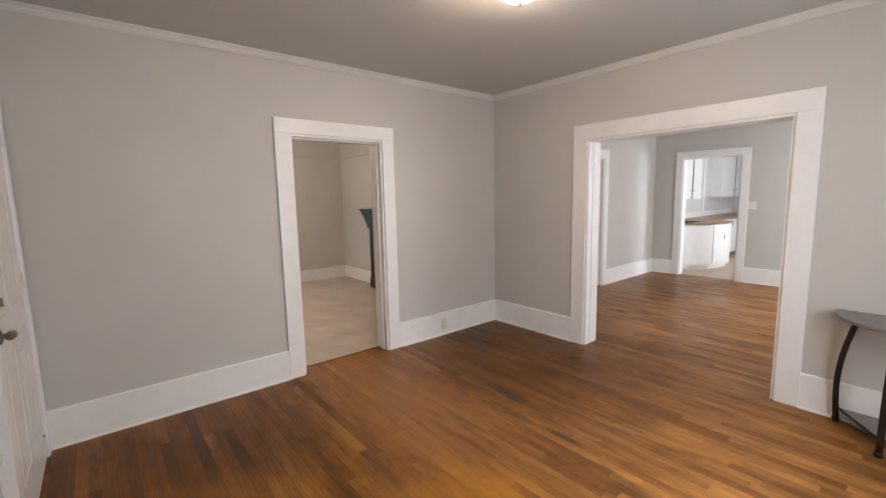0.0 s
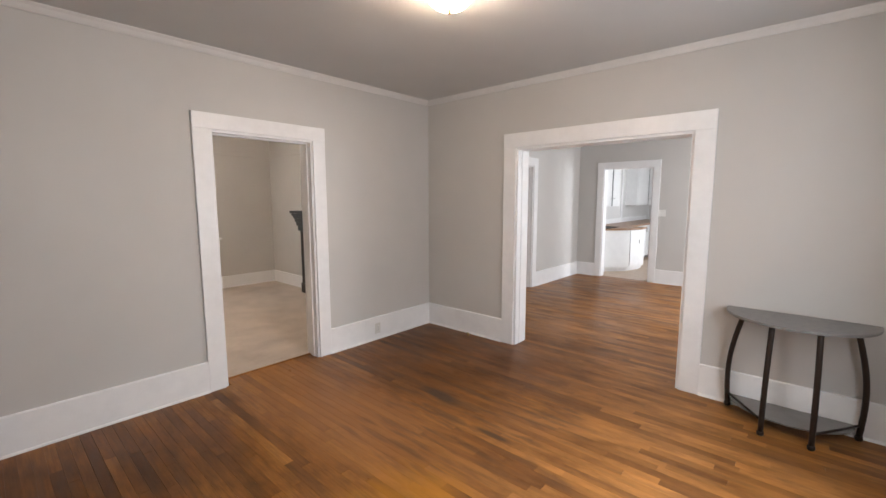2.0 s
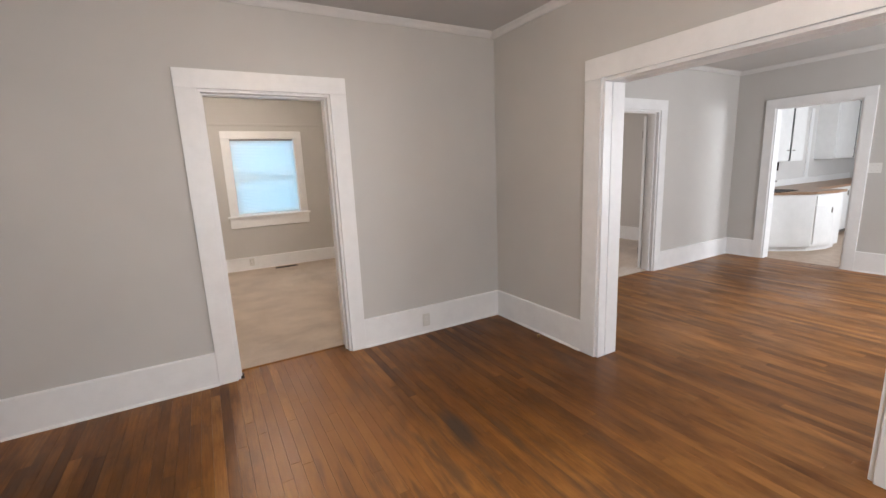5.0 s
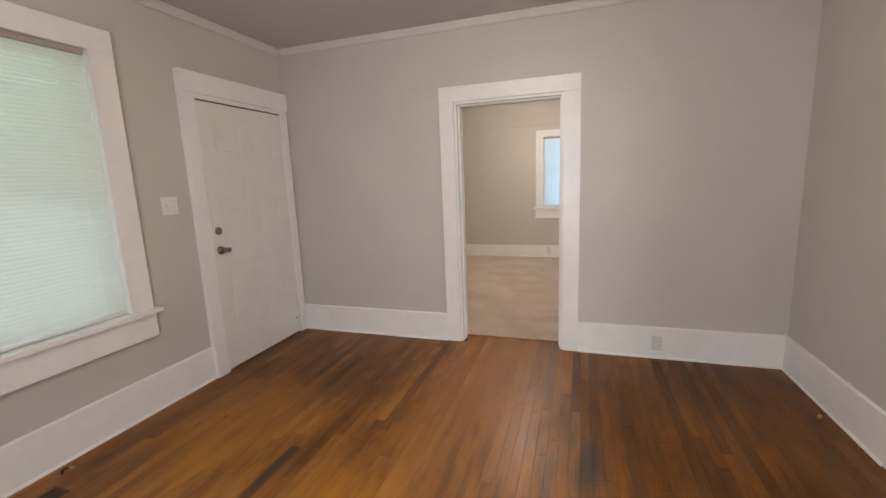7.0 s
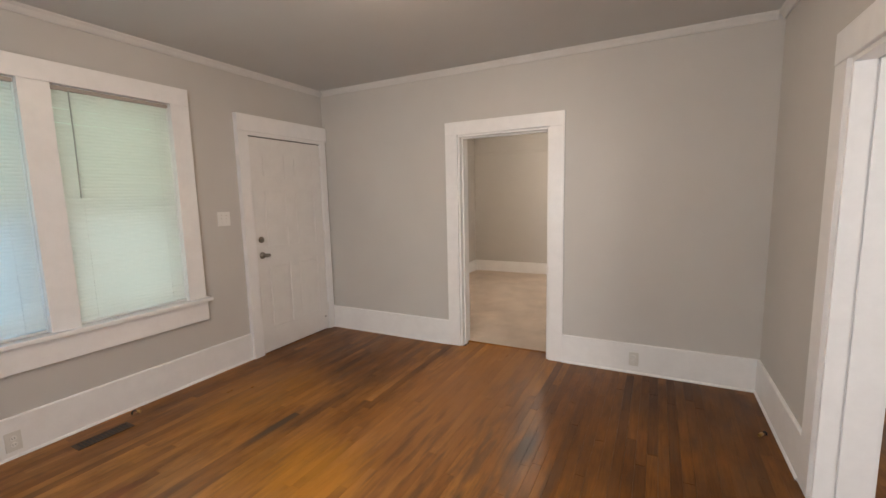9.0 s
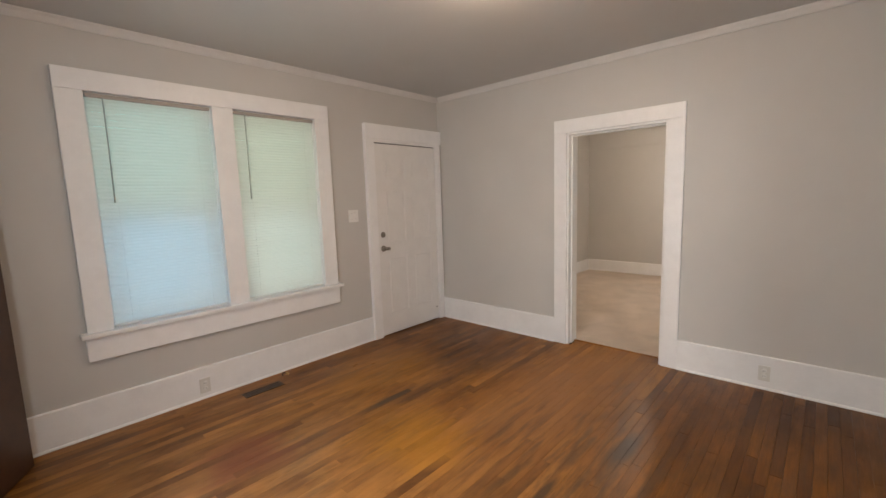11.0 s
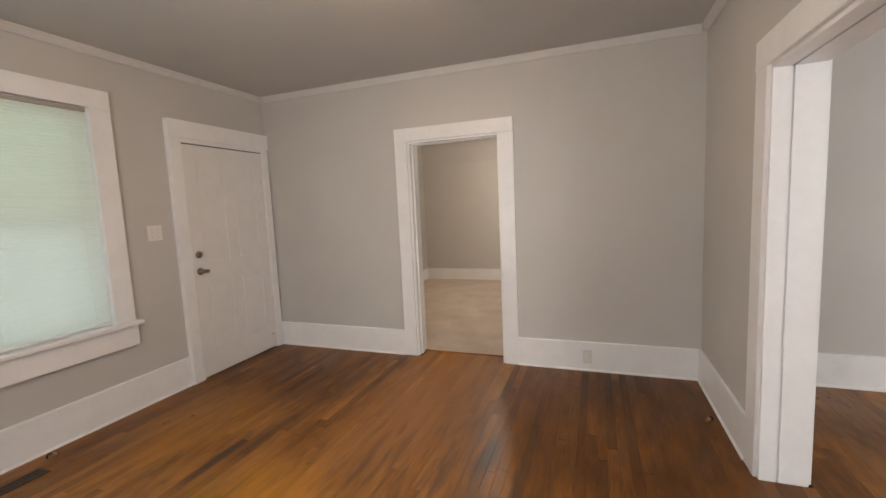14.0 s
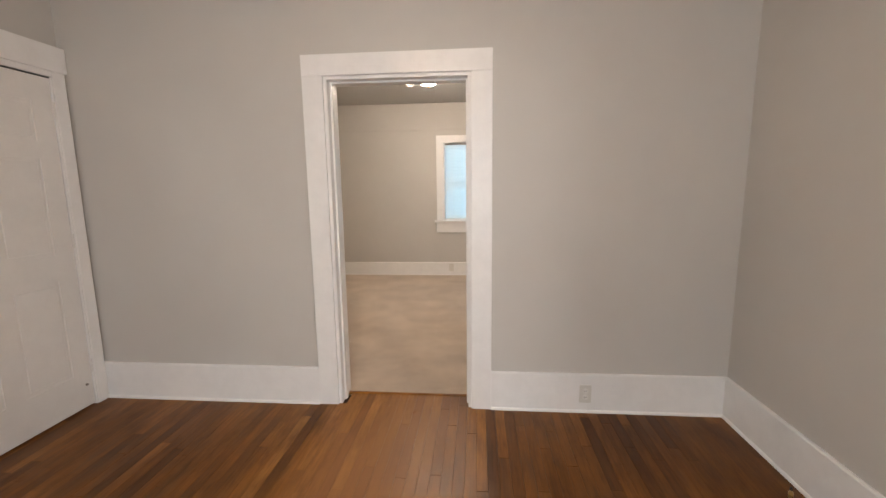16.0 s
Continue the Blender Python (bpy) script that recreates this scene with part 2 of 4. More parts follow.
DARKWOOD = laminate("dark_brown_stained_wood", (0.045, 0.020, 0.010), (0.075, 0.033, 0.016), 6, 0.35)
COUNTER = laminate("brown_laminate_counter", (0.26, 0.15, 0.085), (0.36, 0.22, 0.13), 18, 0.35)
CABINET = trim_paint("white_cabinet_paint", (0.82, 0.82, 0.81), 0.35)
BULBGLASS = glow("lit_frosted_glass", (1.0, 0.74, 0.53), 112.0)
BULB_BEDROOM = glow("lit_frosted_glass_bedroom", (1.0, 0.82, 0.66), 225.0)
GRASS = laminate("lawn_ground", (0.05, 0.09, 0.03), (0.08, 0.12, 0.04), 5, 0.9)


# ---- building helpers ----
def box(bm, x0, x1, y0, y1, z0, z1):
    v = [bm.verts.new(p) for p in ((x0, y0, z0), (x1, y0, z0), (x1, y1, z0), (x0, y1, z0), (x0, y0, z1), (x1, y0, z1), (x1, y1, z1), (x0, y1, z1))]
    for f in ((3, 2, 1, 0), (4, 5, 6, 7), (0, 1, 5, 4), (1, 2, 6, 5), (2, 3, 7, 6), (3, 0, 4, 7)):
        bm.faces.new([v[i] for i in f])
    return bm


def boxes(*dims, bevel=0.0):
    bm = bmesh.new()
    for d in dims:
        box(bm, *d)
    if bevel:
        bmesh.ops.bevel(bm, geom=bm.edges[:], offset=bevel, segments=2, affect="EDGES", profile=0.6)
    return bm


def lathe(profile, seg=32, center=(0, 0, 0), axis="z"):
    """A turned shape from (radius, height) pairs."""
    bm = bmesh.new()
    rings = []
    for r, h in profile:
        ring = []
        for i in range(seg):
            a = 2 * math.pi * i / seg
            p = (r * math.cos(a), r * math.sin(a), h)
            if axis == "x":
                p = (h, r * math.cos(a), r * math.sin(a))
            elif axis == "y":
                p = (r * math.cos(a), h, r * math.sin(a))
            ring.append(bm.verts.new([p[j] + center[j] for j in range(3)]))
        rings.append(ring)
    for a, b in zip(rings, rings[1:]):
        for i in range(seg):
            bm.faces.new((a[i], a[(i + 1) % seg], b[(i + 1) % seg], b[i]))
    bm.faces.new(rings[0][::-1])
    bm.faces.new(rings[-1])
    bmesh.ops.recalc_face_normals(bm, faces=bm.faces[:])
    for f in bm.faces:
        f.smooth = len(f.verts) == 4
    return bm


def tube(points, radius, seg=10):
    """A round bar swept along points."""
    bm = bmesh.new()
    pts = [Vector(p) for p in points]
    rings = []
    for i, p in enumerate(pts):
        d = (pts[min(i + 1, len(pts) - 1)] - pts[max(i - 1, 0)]).normalized()
        u = d.orthogonal().normalized() if i == 0 else (u - d * u.dot(d)).normalized()
        w = d.cross(u)
        rings.append([bm.verts.new(p + radius * (math.cos(2 * math.pi * k / seg) * u + math.sin(2 * math.pi * k / seg) * w)) for k in range(seg)])
    for a, b in zip(rings, rings[1:]):
        for k in range(seg):
            bm.faces.new((a[k], a[(k + 1) % seg], b[(k + 1) % seg], b[k])).smooth = True
    bm.faces.new(rings[0][::-1])
    bm.faces.new(rings[-1])
    bmesh.ops.recalc_face_normals(bm, faces=bm.faces[:])
    return bm


def prism(outline, z0, z1, bevel=0.0):
    """An upright solid over a plan outline."""
    bm = bmesh.new()
    lo = [bm.verts.new((x, y, z0)) for x, y in outline]
    hi = [bm.verts.new((x, y, z1)) for x, y in outline]
    bm.faces.new(lo[::-1])
    bm.faces.new(hi)
    for i in range(len(lo)):
        j = (i + 1) % len(lo)
        bm.faces.new((lo[i], lo[j], hi[j], hi[i]))
    bmesh.ops.recalc_face_normals(bm, faces=bm.faces[:])
    if bevel:
        bmesh.ops.bevel(bm, geom=[e for e in bm.edges if abs(e.verts[0].co.z - e.verts[1].co.z) < 1e-6], offset=bevel, segments=2, affect="EDGES")
    return bm


def part(name, bm, material, parent=None, label=""):
    me = bpy.data.meshes.new(name)
    bm.to_mesh(me)
    bm.free()
    me.materials.append(material)
    ob = new(name, me)
    ob.parent = parent
    if label:
        tagged(ob, label)
    return ob


def structure(name, bm, material, label, category):
    return tagged(part(name, bm, material), label, category, kind="structure")


def thing(name, place, label, category, group=""):
    ob = new(name)
    ob.empty_display_size = 0.1
    ob.location = place
    return tagged(ob, label, category, group)


def wall_boxes(axis, a0, a1, t0, t1, top, holes, bottom=-0.02):
    """A wall along an axis from a0 to a1, t0..t1 thick, with holes (from, to, sill, head)."""
    out, at = [], a0
    for h0, h1, s, e in sorted(holes):
        out.append((at, h0, bottom, top))
        if s > 0:
            out.append((h0, h1, bottom, s))
        out.append((h0, h1, e, top))
        at = h1
    out.append((at, a1, bottom, top))
    return boxes(*[(p, q, t0, t1, z0, z1) if axis == "x" else (t0, t1, p, q, z0, z1) for p, q, z0, z1 in out])


# ---- plan ----
XW, XE = 0.575, 4.685          # front room, west and east faces
YS, YN = -0.02, 4.18           # south and north faces
H = 2.675
XD0, XD1, YD = 4.885, 9.20, 4.28   # dining room
YB0, YB1, XBW = 4.36, 8.22, 0.73   # bedroom
D1 = (2.255, 3.13, 2.07)       # bedroom door opening
D2 = (6.46, 7.36, 2.09)        # hall door opening
OP = (1.385, 2.95, 2.045)      # wide opening
KD = (2.89, 3.785, 2.11)        # kitchen door opening
WA, WB = (0.875, 1.625), (1.78, 2.497)   # two front windows
WZ = (0.70, 2.25)
FD = (3.155, 4.085, 2.095)     # front door
BW = (2.65, 3.60, 0.885, 2.08) # bedroom window
HD = (6.35, 7.12, 1.88)        # bathroom door off the hall
KN = 4.50                      # kitchen north face

structure("wall_west", wall_boxes("y", -0.22, 8.42, XW - 0.2, XW, H + 0.1, [(WA[0], WA[1], *WZ), (WB[0], WB[1], *WZ), (FD[0], FD[1], 0, FD[2])]), WALL, "warm grey painted plaster wall with windows and front door", "wall")
# both openings hold unseen windows, added as light sources
structure("wall_south", wall_boxes("x", XW, 9.2, YS - 0.2, YS, H + 0.1, [(2.4, 3.4, 0.75, 2.25), (6.6, 8.2, 0.8, 2.2)]), WALL, "warm grey painted plaster wall", "wall")
structure("wall_north", wall_boxes("x", XW, XE, YN, YB0, H + 0.1, [(D1[0], D1[1], 0, D1[2])]), WALL, "warm grey painted plaster wall with a doorway", "wall")
structure("wall_east", wall_boxes("y", YS, 8.42, XE, XD0, H + 0.1, [(OP[0], OP[1], 0, OP[2])]), WALL, "warm grey painted plaster wall with a wide cased opening", "wall")
structure("wall_dining_north", wall_boxes("x", XD0, XD1, YD, YD + 0.15, H + 0.1, [(D2[0], D2[1], 0, D2[2])]), WALL, "warm grey painted plaster wall with a doorway to the hall", "wall")
structure("wall_dining_east", wall_boxes("y", -0.22, 8.42, XD1, XD1 + 0.14, H + 0.1, [(KD[0], KD[1], 0, KD[2]), (HD[0], HD[1], 0, HD[2])]), WALL, "warm grey painted plaster wall with a kitchen doorway", "wall")
structure("wall_bedroom_north", wall_boxes("x", XW, XE, YB1, YB1 + 0.2, H + 0.1, [BW]), WALL, "warm grey painted plaster wall with one window", "wall")
structure("wall_bedroom_west", boxes((XW, XBW, YB0, YB1, -0.02, H)), WALL, "warm grey painted plaster wall", "wall")
# opening for the added hall window, out of view
structure("wall_hall_north", wall_boxes("x", XD0, XD1, YB1, YB1 + 0.2, H + 0.1, [(5.7, 6.7, 0.9, 2.1)]), WALL, "warm grey painted plaster wall", "wall")
KITCHEN_PAINT = paint("pale_kitchen_paint", (0.70, 0.69, 0.67), 0.55)
BATH_PAINT = paint("white_bathroom_paint", (0.74, 0.73, 0.71), 0.5)
structure("wall_kitchen_north", boxes((XD1 + 0.14, 14.8, KN, KN + 0.14, -0.02, H + 0.1)), KITCHEN_PAINT, "pale painted kitchen wall", "wall")
structure("wall_kitchen_east", boxes((14.8, 14.94, 0.6, KN + 0.14, -0.02, H + 0.1)), KITCHEN_PAINT, "pale painted kitchen wall", "wall")
# opening for the added kitchen window, out of view
structure("wall_kitchen_south", wall_boxes("x", XD1 + 0.14, 14.8, 0.54, 0.74, H + 0.1, [(10.3, 11.5, 1.05, 2.15)]), KITCHEN_PAINT, "pale painted kitchen wall with an added, unseen window", "wall")
structure("wall_bathroom_north", boxes((XD1 + 0.14, 11.4, 8.0, 8.14, -0.02, H + 0.1)), BATH_PAINT, "white painted bathroom wall", "wall")
structure("wall_bathroom_east", boxes((11.4, 11.6, 5.0, 8.14, -0.02, H + 0.1)), BATH_PAINT, "white painted bathroom wall", "wall")
structure("wall_bathroom_south", boxes((XD1 + 0.14, 11.4, 5.0, 5.14, -0.02, H + 0.1)), BATH_PAINT, "white painted bathroom wall", "wall")

structure("ceiling_front_room", boxes((XW, XE, YS, YN, H, H + 0.09)), CEIL, "white painted plaster ceiling", "ceiling")
structure("ceiling_bedroom", boxes((XBW, XE, YB0, YB1, H, H + 0.09)), CEIL, "white painted plaster ceiling", "ceiling")
structure("ceiling_dining", boxes((XD0, XD1, YS, YD, H, H + 0.09)), CEIL, "white painted plaster ceiling", "ceiling")
structure("ceiling_hall", boxes((XD0, XD1, YD + 0.15, YB1, H, H + 0.09)), CEIL, "white painted plaster ceiling", "ceiling")
structure("ceiling_kitchen", boxes((XD1 + 0.14, 14.8, 0.74, KN, H, H + 0.09)), CEIL, "white painted kitchen ceiling", "ceiling")
structure("ceiling_bathroom", boxes((XD1 + 0.14, 11.4, 5.14, 8.0, H, H + 0.09)), CEIL, "white painted bathroom ceiling", "ceiling")
structure("roof", boxes((0.2, 15.1, -0.4, 8.6, H + 0.1, H + 0.25)), CEIL, "plain roof deck above the rooms", "roof")
structure("ground", boxes((-400, 400, -400, 400, -0.8, -0.6)), GRASS, "green lawn round the house", "ground")
structure("foundation", boxes((0.3, 15.0, -0.3, 8.5, -0.6, -0.021)), DARKGAP, "dark subfloor and foundation under the rooms", "floor")
structure("floor_bedroom", boxes((XBW, XE, YB0 - 0.03, YB1, -0.0205, 0.006)), CARPET, "beige cut-pile carpet, slightly trodden", "carpet")
structure("floor_hall", boxes((XD0, XD1, YD + 0.06, YB1, -0.0205, 0.006)), CARPET, "beige cut-pile carpet in the hall", "carpet")
structure("floor_kitchen", boxes((XD1 + 0.07, 14.8, 0.74, KN, -0.0205, 0.002)), VINYL, "tan vinyl kitchen floor", "floor")
structure("floor_bathroom", boxes((XD1 + 0.07, 11.4, 5.14, 8.0, -0.0205, 0.002)), VINYL, "tan vinyl bathroom floor", "floor")


# baseboards, shoe mouldings, crown
def base_run(name, x0, x1, y0, y1, side, hb=0.252):
    """A tall flat baseboard with an eased top edge and a small shoe moulding; side: where the room lies."""
    bm = bmesh.new()
    th = 0.019
    prof = [(0.0, 0.0), (th + 0.011, 0.0), (th + 0.010, 0.007), (th + 0.005, 0.013), (th, 0.016), (th, hb - 0.007), (th - 0.006, hb), (0.0, hb)]
    ends = ((x0, y0), (x1, y1))
    rings = []
    for x, y in ends:
        ring = []
        for d, z in prof:
            px, py = {"n": (x, y - d), "s": (x, y + d), "e": (x - d, y), "w": (x + d, y)}[side]
            ring.append(bm.verts.new((px, py, z)))
        rings.append(ring)
    n = len(prof)
    for i in range(n):
        bm.faces.new((rings[0][i], rings[0][(i + 1) % n], rings[1][(i + 1) % n], rings[1][i]))
    bm.faces.new(rings[0])
    bm.faces.new(rings[1][::-1])
    bmesh.ops.recalc_face_normals(bm, faces=bm.faces[:])
    return structure(name, bm, TRIM, "tall white painted wooden baseboard", "baseboard")


CW = 0.125
for run in (
    (XW, XW, YS + 0.022, FD[0] - 0.1, "w"), (XW + 0.02, D1[0] - CW, YN, YN, "n"), (D1[1] + CW, XE - 0.02, YN, YN, "n"),
    (XE, XE, OP[1] + 0.14, YN - 0.001, "e"), (XE, XE, YS, OP[0] - 0.14, "e"), (XW, XE - 0.02, YS, YS, "s"),
    (XD0, D2[0] - CW, YD, YD, "n"), (D2[1] + CW, XD1 - 0.02, YD, YD, "n"), (XD1, XD1, KD[1] + 0.116, YD - 0.001, "e"), (XD1, XD1, YS, KD[0] - 0.116, "e"),
    (XD0, XD0, OP[1] + 0.14, YD - 0.022, "w"), (XD0, XD0, YS, OP[0] - 0.14, "w"),
        (XD1, XD1, YD + 0.16, HD[0] - 0.12, "e"), (XD1, XD1, HD[1] + 0.12, YB1, "e"),
):
    base_run("baseboard", *run)
for run in ((XBW + 0.02, XE - 0.02, YB1, YB1, "n"), (XE, XE, YB0, YB1, "e"), (XBW, XBW, YB0, YB1, "w")):
    base_run("baseboard", *run, hb=0.212)


def crown_run(x0, x1, y0, y1, side, size=0.05):
    bm = bmesh.new()
    s = size
    prof = [(0.0, 0.0), (0.012, 0.0), (0.014, -0.0), (0.022, 0.3 * s), (0.030, 0.62 * s), (0.042, 0.86 * s), (0.045, s), (0.0, s)]
    prof = [prof[0], prof[1], *prof[3:]]
    rings = []
    for x, y in ((x0, y0), (x1, y1)):
        rings.append([bm.verts.new((*{"n": (x, y - d), "s": (x, y + d), "e": (x - d, y), "w": (x + d, y)}[side], H - s + z)) for d, z in prof])
    n = len(prof)
    for i in range(n):
        bm.faces.new((rings[0][i], rings[0][(i + 1) % n], rings[1][(i + 1) % n], rings[1][i]))
    bm.faces.new(rings[0])
    bm.faces.new(rings[1][::-1])
    bmesh.ops.recalc_face_normals(bm, faces=bm.faces[:])
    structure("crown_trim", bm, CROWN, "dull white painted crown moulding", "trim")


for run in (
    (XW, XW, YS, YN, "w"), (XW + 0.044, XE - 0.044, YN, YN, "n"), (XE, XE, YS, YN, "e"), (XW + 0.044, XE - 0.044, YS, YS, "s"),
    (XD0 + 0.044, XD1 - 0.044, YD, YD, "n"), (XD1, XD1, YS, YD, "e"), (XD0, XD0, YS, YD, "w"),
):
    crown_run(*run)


# ---- cased openings ----
def casing(parent, axis, a0, a1, head, face, out, w=0.13, th=0.022, hw=None, foot=0.0):
    """Two side casings and a head board on one face of a wall; out: +1 or -1 along the wall's normal."""
    hw = hw or w
    t = sorted((face, face + out * th))
    t2 = sorted((face, face + out * (th + 0.003)))
    for name, p, q, z0, z1, tt in (("side_casing", a0 - w, a0, foot, head, t), ("side_casing", a1, a1 + w, foot, head, t), ("head_casing", a0 - w, a1 + w, head, head + hw, t2)):
        d = (p, q, *tt, z0, z1) if axis == "x" else (*tt, p, q, z0, z1)
        part(name, boxes(d, bevel=0.003), TRIM, parent)


def lining(parent, axis, a0, a1, head, t0, t1, th=0.018, stop=None, foot=0.0):
    """Jamb boards round an opening, with door stops."""
    def put(name, p, q, s0, s1, z0, z1):
        d = (p, q, s0, s1, z0, z1) if axis == "x" else (s0, s1, p, q, z0, z1)
        part(name, boxes(d, bevel=0.002), TRIM, parent)
    put("jamb", a0, a0 + th, t0, t1, foot, head - th)
    put("jamb", a1 - th, a1, t0, t1, foot, head - th)
    put("head_jamb", a0, a1, t0, t1, head - th, head)
    for s0, s1 in stop or ():
        put("stop", a0 + th, a0 + th + 0.012, s0, s1, foot, head - th - 0.012)
        put("stop", a1 - th - 0.012, a1 - th, s0, s1, foot, head - th - 0.012)
        put("stop", a0 + th, a1 - th, s0, s1, head - th - 0.012, head - th)


def cased(name, label):
    ob = new(name)
    return tagged(ob, label, "door frame", kind="structure")


d1 = cased("door_frame_1", "white painted casing round the open bedroom doorway")
casing(d1, "x", D1[0], D1[1], D1[2], YN, -1, CW, hw=0.12)
casing(d1, "x", D1[0], D1[1], D1[2], YB0, 1, CW, foot=0.006)
lining(d1, "x", D1[0], D1[1], D1[2], YN - 0.004, YB0 + 0.004, 0.02, [(YN + 0.05, YN + 0.09)])
part("threshold", boxes((D1[0] + 0.02, D1[1] - 0.02, YB0 - 0.045, YB0 - 0.028, -0.01, 0.009), bevel=0.003), OAK_JOINED, d1, "thin oak carpet edge strip")
for z in (0.25, 1.78):
    part("hinge", boxes((D1[0] + 0.018, D1[0] + 0.023, YB0 - 0.055, YB0 - 0.005, z, z + 0.09), bevel=0.001), TRIM, d1, "painted-over hinge leaf")

op = cased("door_frame_2", "white painted casing round the wide opening to the dining room")
casing(op, "y", OP[0], OP[1], OP[2], XE, -1, 0.14)
casing(op, "y", OP[0], OP[1], OP[2], XD0, 1, 0.14)
lining(op, "y", OP[0], OP[1], OP[2], XE - 0.004, XE + 0.070, 0.022)
lining(op, "y", OP[0], OP[1], OP[2], XE + 0.080, XD0 + 0.004, 0.022)
for a, b in ((OP[0], OP[0] + 0.013), (OP[1] - 0.013, OP[1])):
    part("bead", boxes((XE + 0.0705, XE + 0.0795, a, b, 0.0, OP[2] - 0.023)), TRIM, op)
part("track", boxes((XE + 0.071, XE + 0.079, OP[0] + 0.02, OP[1] - 0.02, OP[2] - 0.008, OP[2])), SLOT, op, "dark pocket-door track slot")

d2 = cased("door_frame_3", "white painted casing round the doorway from dining room to hall")
casing(d2, "x", D2[0], D2[1], D2[2], YD, -1, CW)
casing(d2, "x", D2[0], D2[1], D2[2], YD + 0.15, 1, CW, foot=0.006)
lining(d2, "x", D2[0], D2[1], D2[2], YD - 0.004, YD + 0.154, 0.02, [(YD + 0.04, YD + 0.08)])

kd = cased("door_frame_4", "white painted casing round the open kitchen doorway")
casing(kd, "y", KD[0], KD[1], KD[2], XD1, -1, 0.115)
casing(kd, "y", KD[0], KD[1], KD[2], XD1 + 0.14, 1, 0.12)
lining(kd, "y", KD[0], KD[1], KD[2], XD1 - 0.004, XD1 + 0.144)

hd = cased("door_frame_5", "white painted casing round the bathroom doorway")
casing(hd, "y", HD[0], HD[1], HD[2], XD1, -1, 0.11, foot=0.006)
lining(hd, "y", HD[0], HD[1], HD[2], XD1 - 0.004, XD1 + 0.144, foot=0.006)

# ---- front door ----
fd = tagged(new("door_frame_6"), "white painted casing round the closed front door", "door frame", kind="structure")
for name, dims in (
    ("side_casing", (XW, XW + 0.048, FD[0] - 0.1, FD[0], 0, FD[2] + 0.034)), ("side_casing", (XW, XW + 0.048, FD[1], YN - 0.021, 0, FD[2] + 0.034)),
    ("head_casing", (XW, XW + 0.051, FD[0] - 0.1, YN - 0.002, FD[2] + 0.035, FD[2] + 0.185)), ("head_strip", (XW, XW + 0.044, FD[0], FD[1], FD[2], FD[2] + 0.034)),
    ("jamb", (XW - 0.19, XW + 0.044, FD[0], FD[0] + 0.012, 0.0, FD[2])), ("jamb", (XW - 0.19, XW + 0.044, FD[1] - 0.012, FD[1], 0.0, FD[2])), ("head_jamb", (XW - 0.19, XW - 0.06, FD[0] + 0.012, FD[1] - 0.012, FD[2] - 0.012, FD[2])),
):
    part(name, boxes(dims, bevel=0.003), TRIM, fd)
part("threshold", boxes((XW - 0.19, XW + 0.01, FD[0] + 0.013, FD[1] - 0.013, -0.015, 0.008), bevel=0.003), DARKWOOD, fd, "dark worn wooden threshold")
# solid black strip painted in for the shade over the leaf
part("top_gap", boxes((XW - 0.030, XW + 0.034, FD[0] + 0.013, FD[1] - 0.013, FD[2] - 0.007, FD[2] - 0.001)), SLOT, fd, "black strip standing in for shade in the gap above the door")

door = thing("front_door", (XW + 0.012, FD[0], 0.01), "closed white painted front door with nickel deadbolt and lever", "door")

DW = FD[1] - FD[0]
# a pressed six-panel leaf: stiles and rails in one skin, a sunk moulding and a raised field in each panel
stiles, rails = ((0.018, 0.135), (DW / 2 - 0.055, DW / 2 + 0.055), (DW - 0.135, DW - 0.018)), ((0.004, 0.235), (0.86, 1.02), (1.60, 1.70), (1.93, FD[2] - 0.020))
leaf = boxes((-0.022, 0.016, 0.018, DW - 0.018, 0.004, FD[2] - 0.020), *[(0.0161, 0.022, a, b, 0.004, FD[2] - 0.020) for a, b in stiles], *[(0.0161, 0.022, a[1], b[0], z0, z1) for a, b in zip(stiles, stiles[1:]) for z0, z1 in rails])
part("leaf", leaf, DOORP, door)
for a, b in zip(stiles, stiles[1:]):
    for (_, z0), (z1, _) in zip(rails, rails[1:]):
        part("panel", boxes((0.0162, 0.0212, a[1] + 0.022, b[0] - 0.022, z0 + 0.022, z1 - 0.022), bevel=0.0045), DOORP, door)
lock = part("deadbolt", lathe([(0.031, 0.022), (0.031, 0.028), (0.027, 0.034), (0.014, 0.037)], 24, (0, 0.075, 1.115), "x"), NICKEL, door, "round satin nickel deadbolt")
part("thumb_turn", boxes((0.036, 0.054, 0.069, 0.081, 1.095, 1.135), bevel=0.003), NICKEL, lock)
lever = part("door_handle", lathe([(0.033, 0.022), (0.033, 0.029), (0.027, 0.034), (0.012, 0.036), (0.012, 0.062), (0.010, 0.066)], 24, (0, 0.075, 0.965), "x"), NICKEL, door, "satin nickel lever handle")
part("lever", tube([(0.058, 0.060, 0.965), (0.061, 0.075, 0.966), (0.062, 0.10, 0.964), (0.058, 0.128, 0.961)], 0.018, 14), NICKEL, lever)
for z in (0.22, 1.05, 1.85):
    part("hinge", lathe([(0.007, 0), (0.007, 0.09)], 12, (0.026, FD[1] - FD[0] - 0.014, z)), DOORP, door, "painted-over hinge barrel")
part("kick_stop", lathe([(0.008, 0.022), (0.008, 0.03), (0.004, 0.032)], 12, (0, FD[1] - FD[0] - 0.06, 0.15), "x"), NICKEL, door)


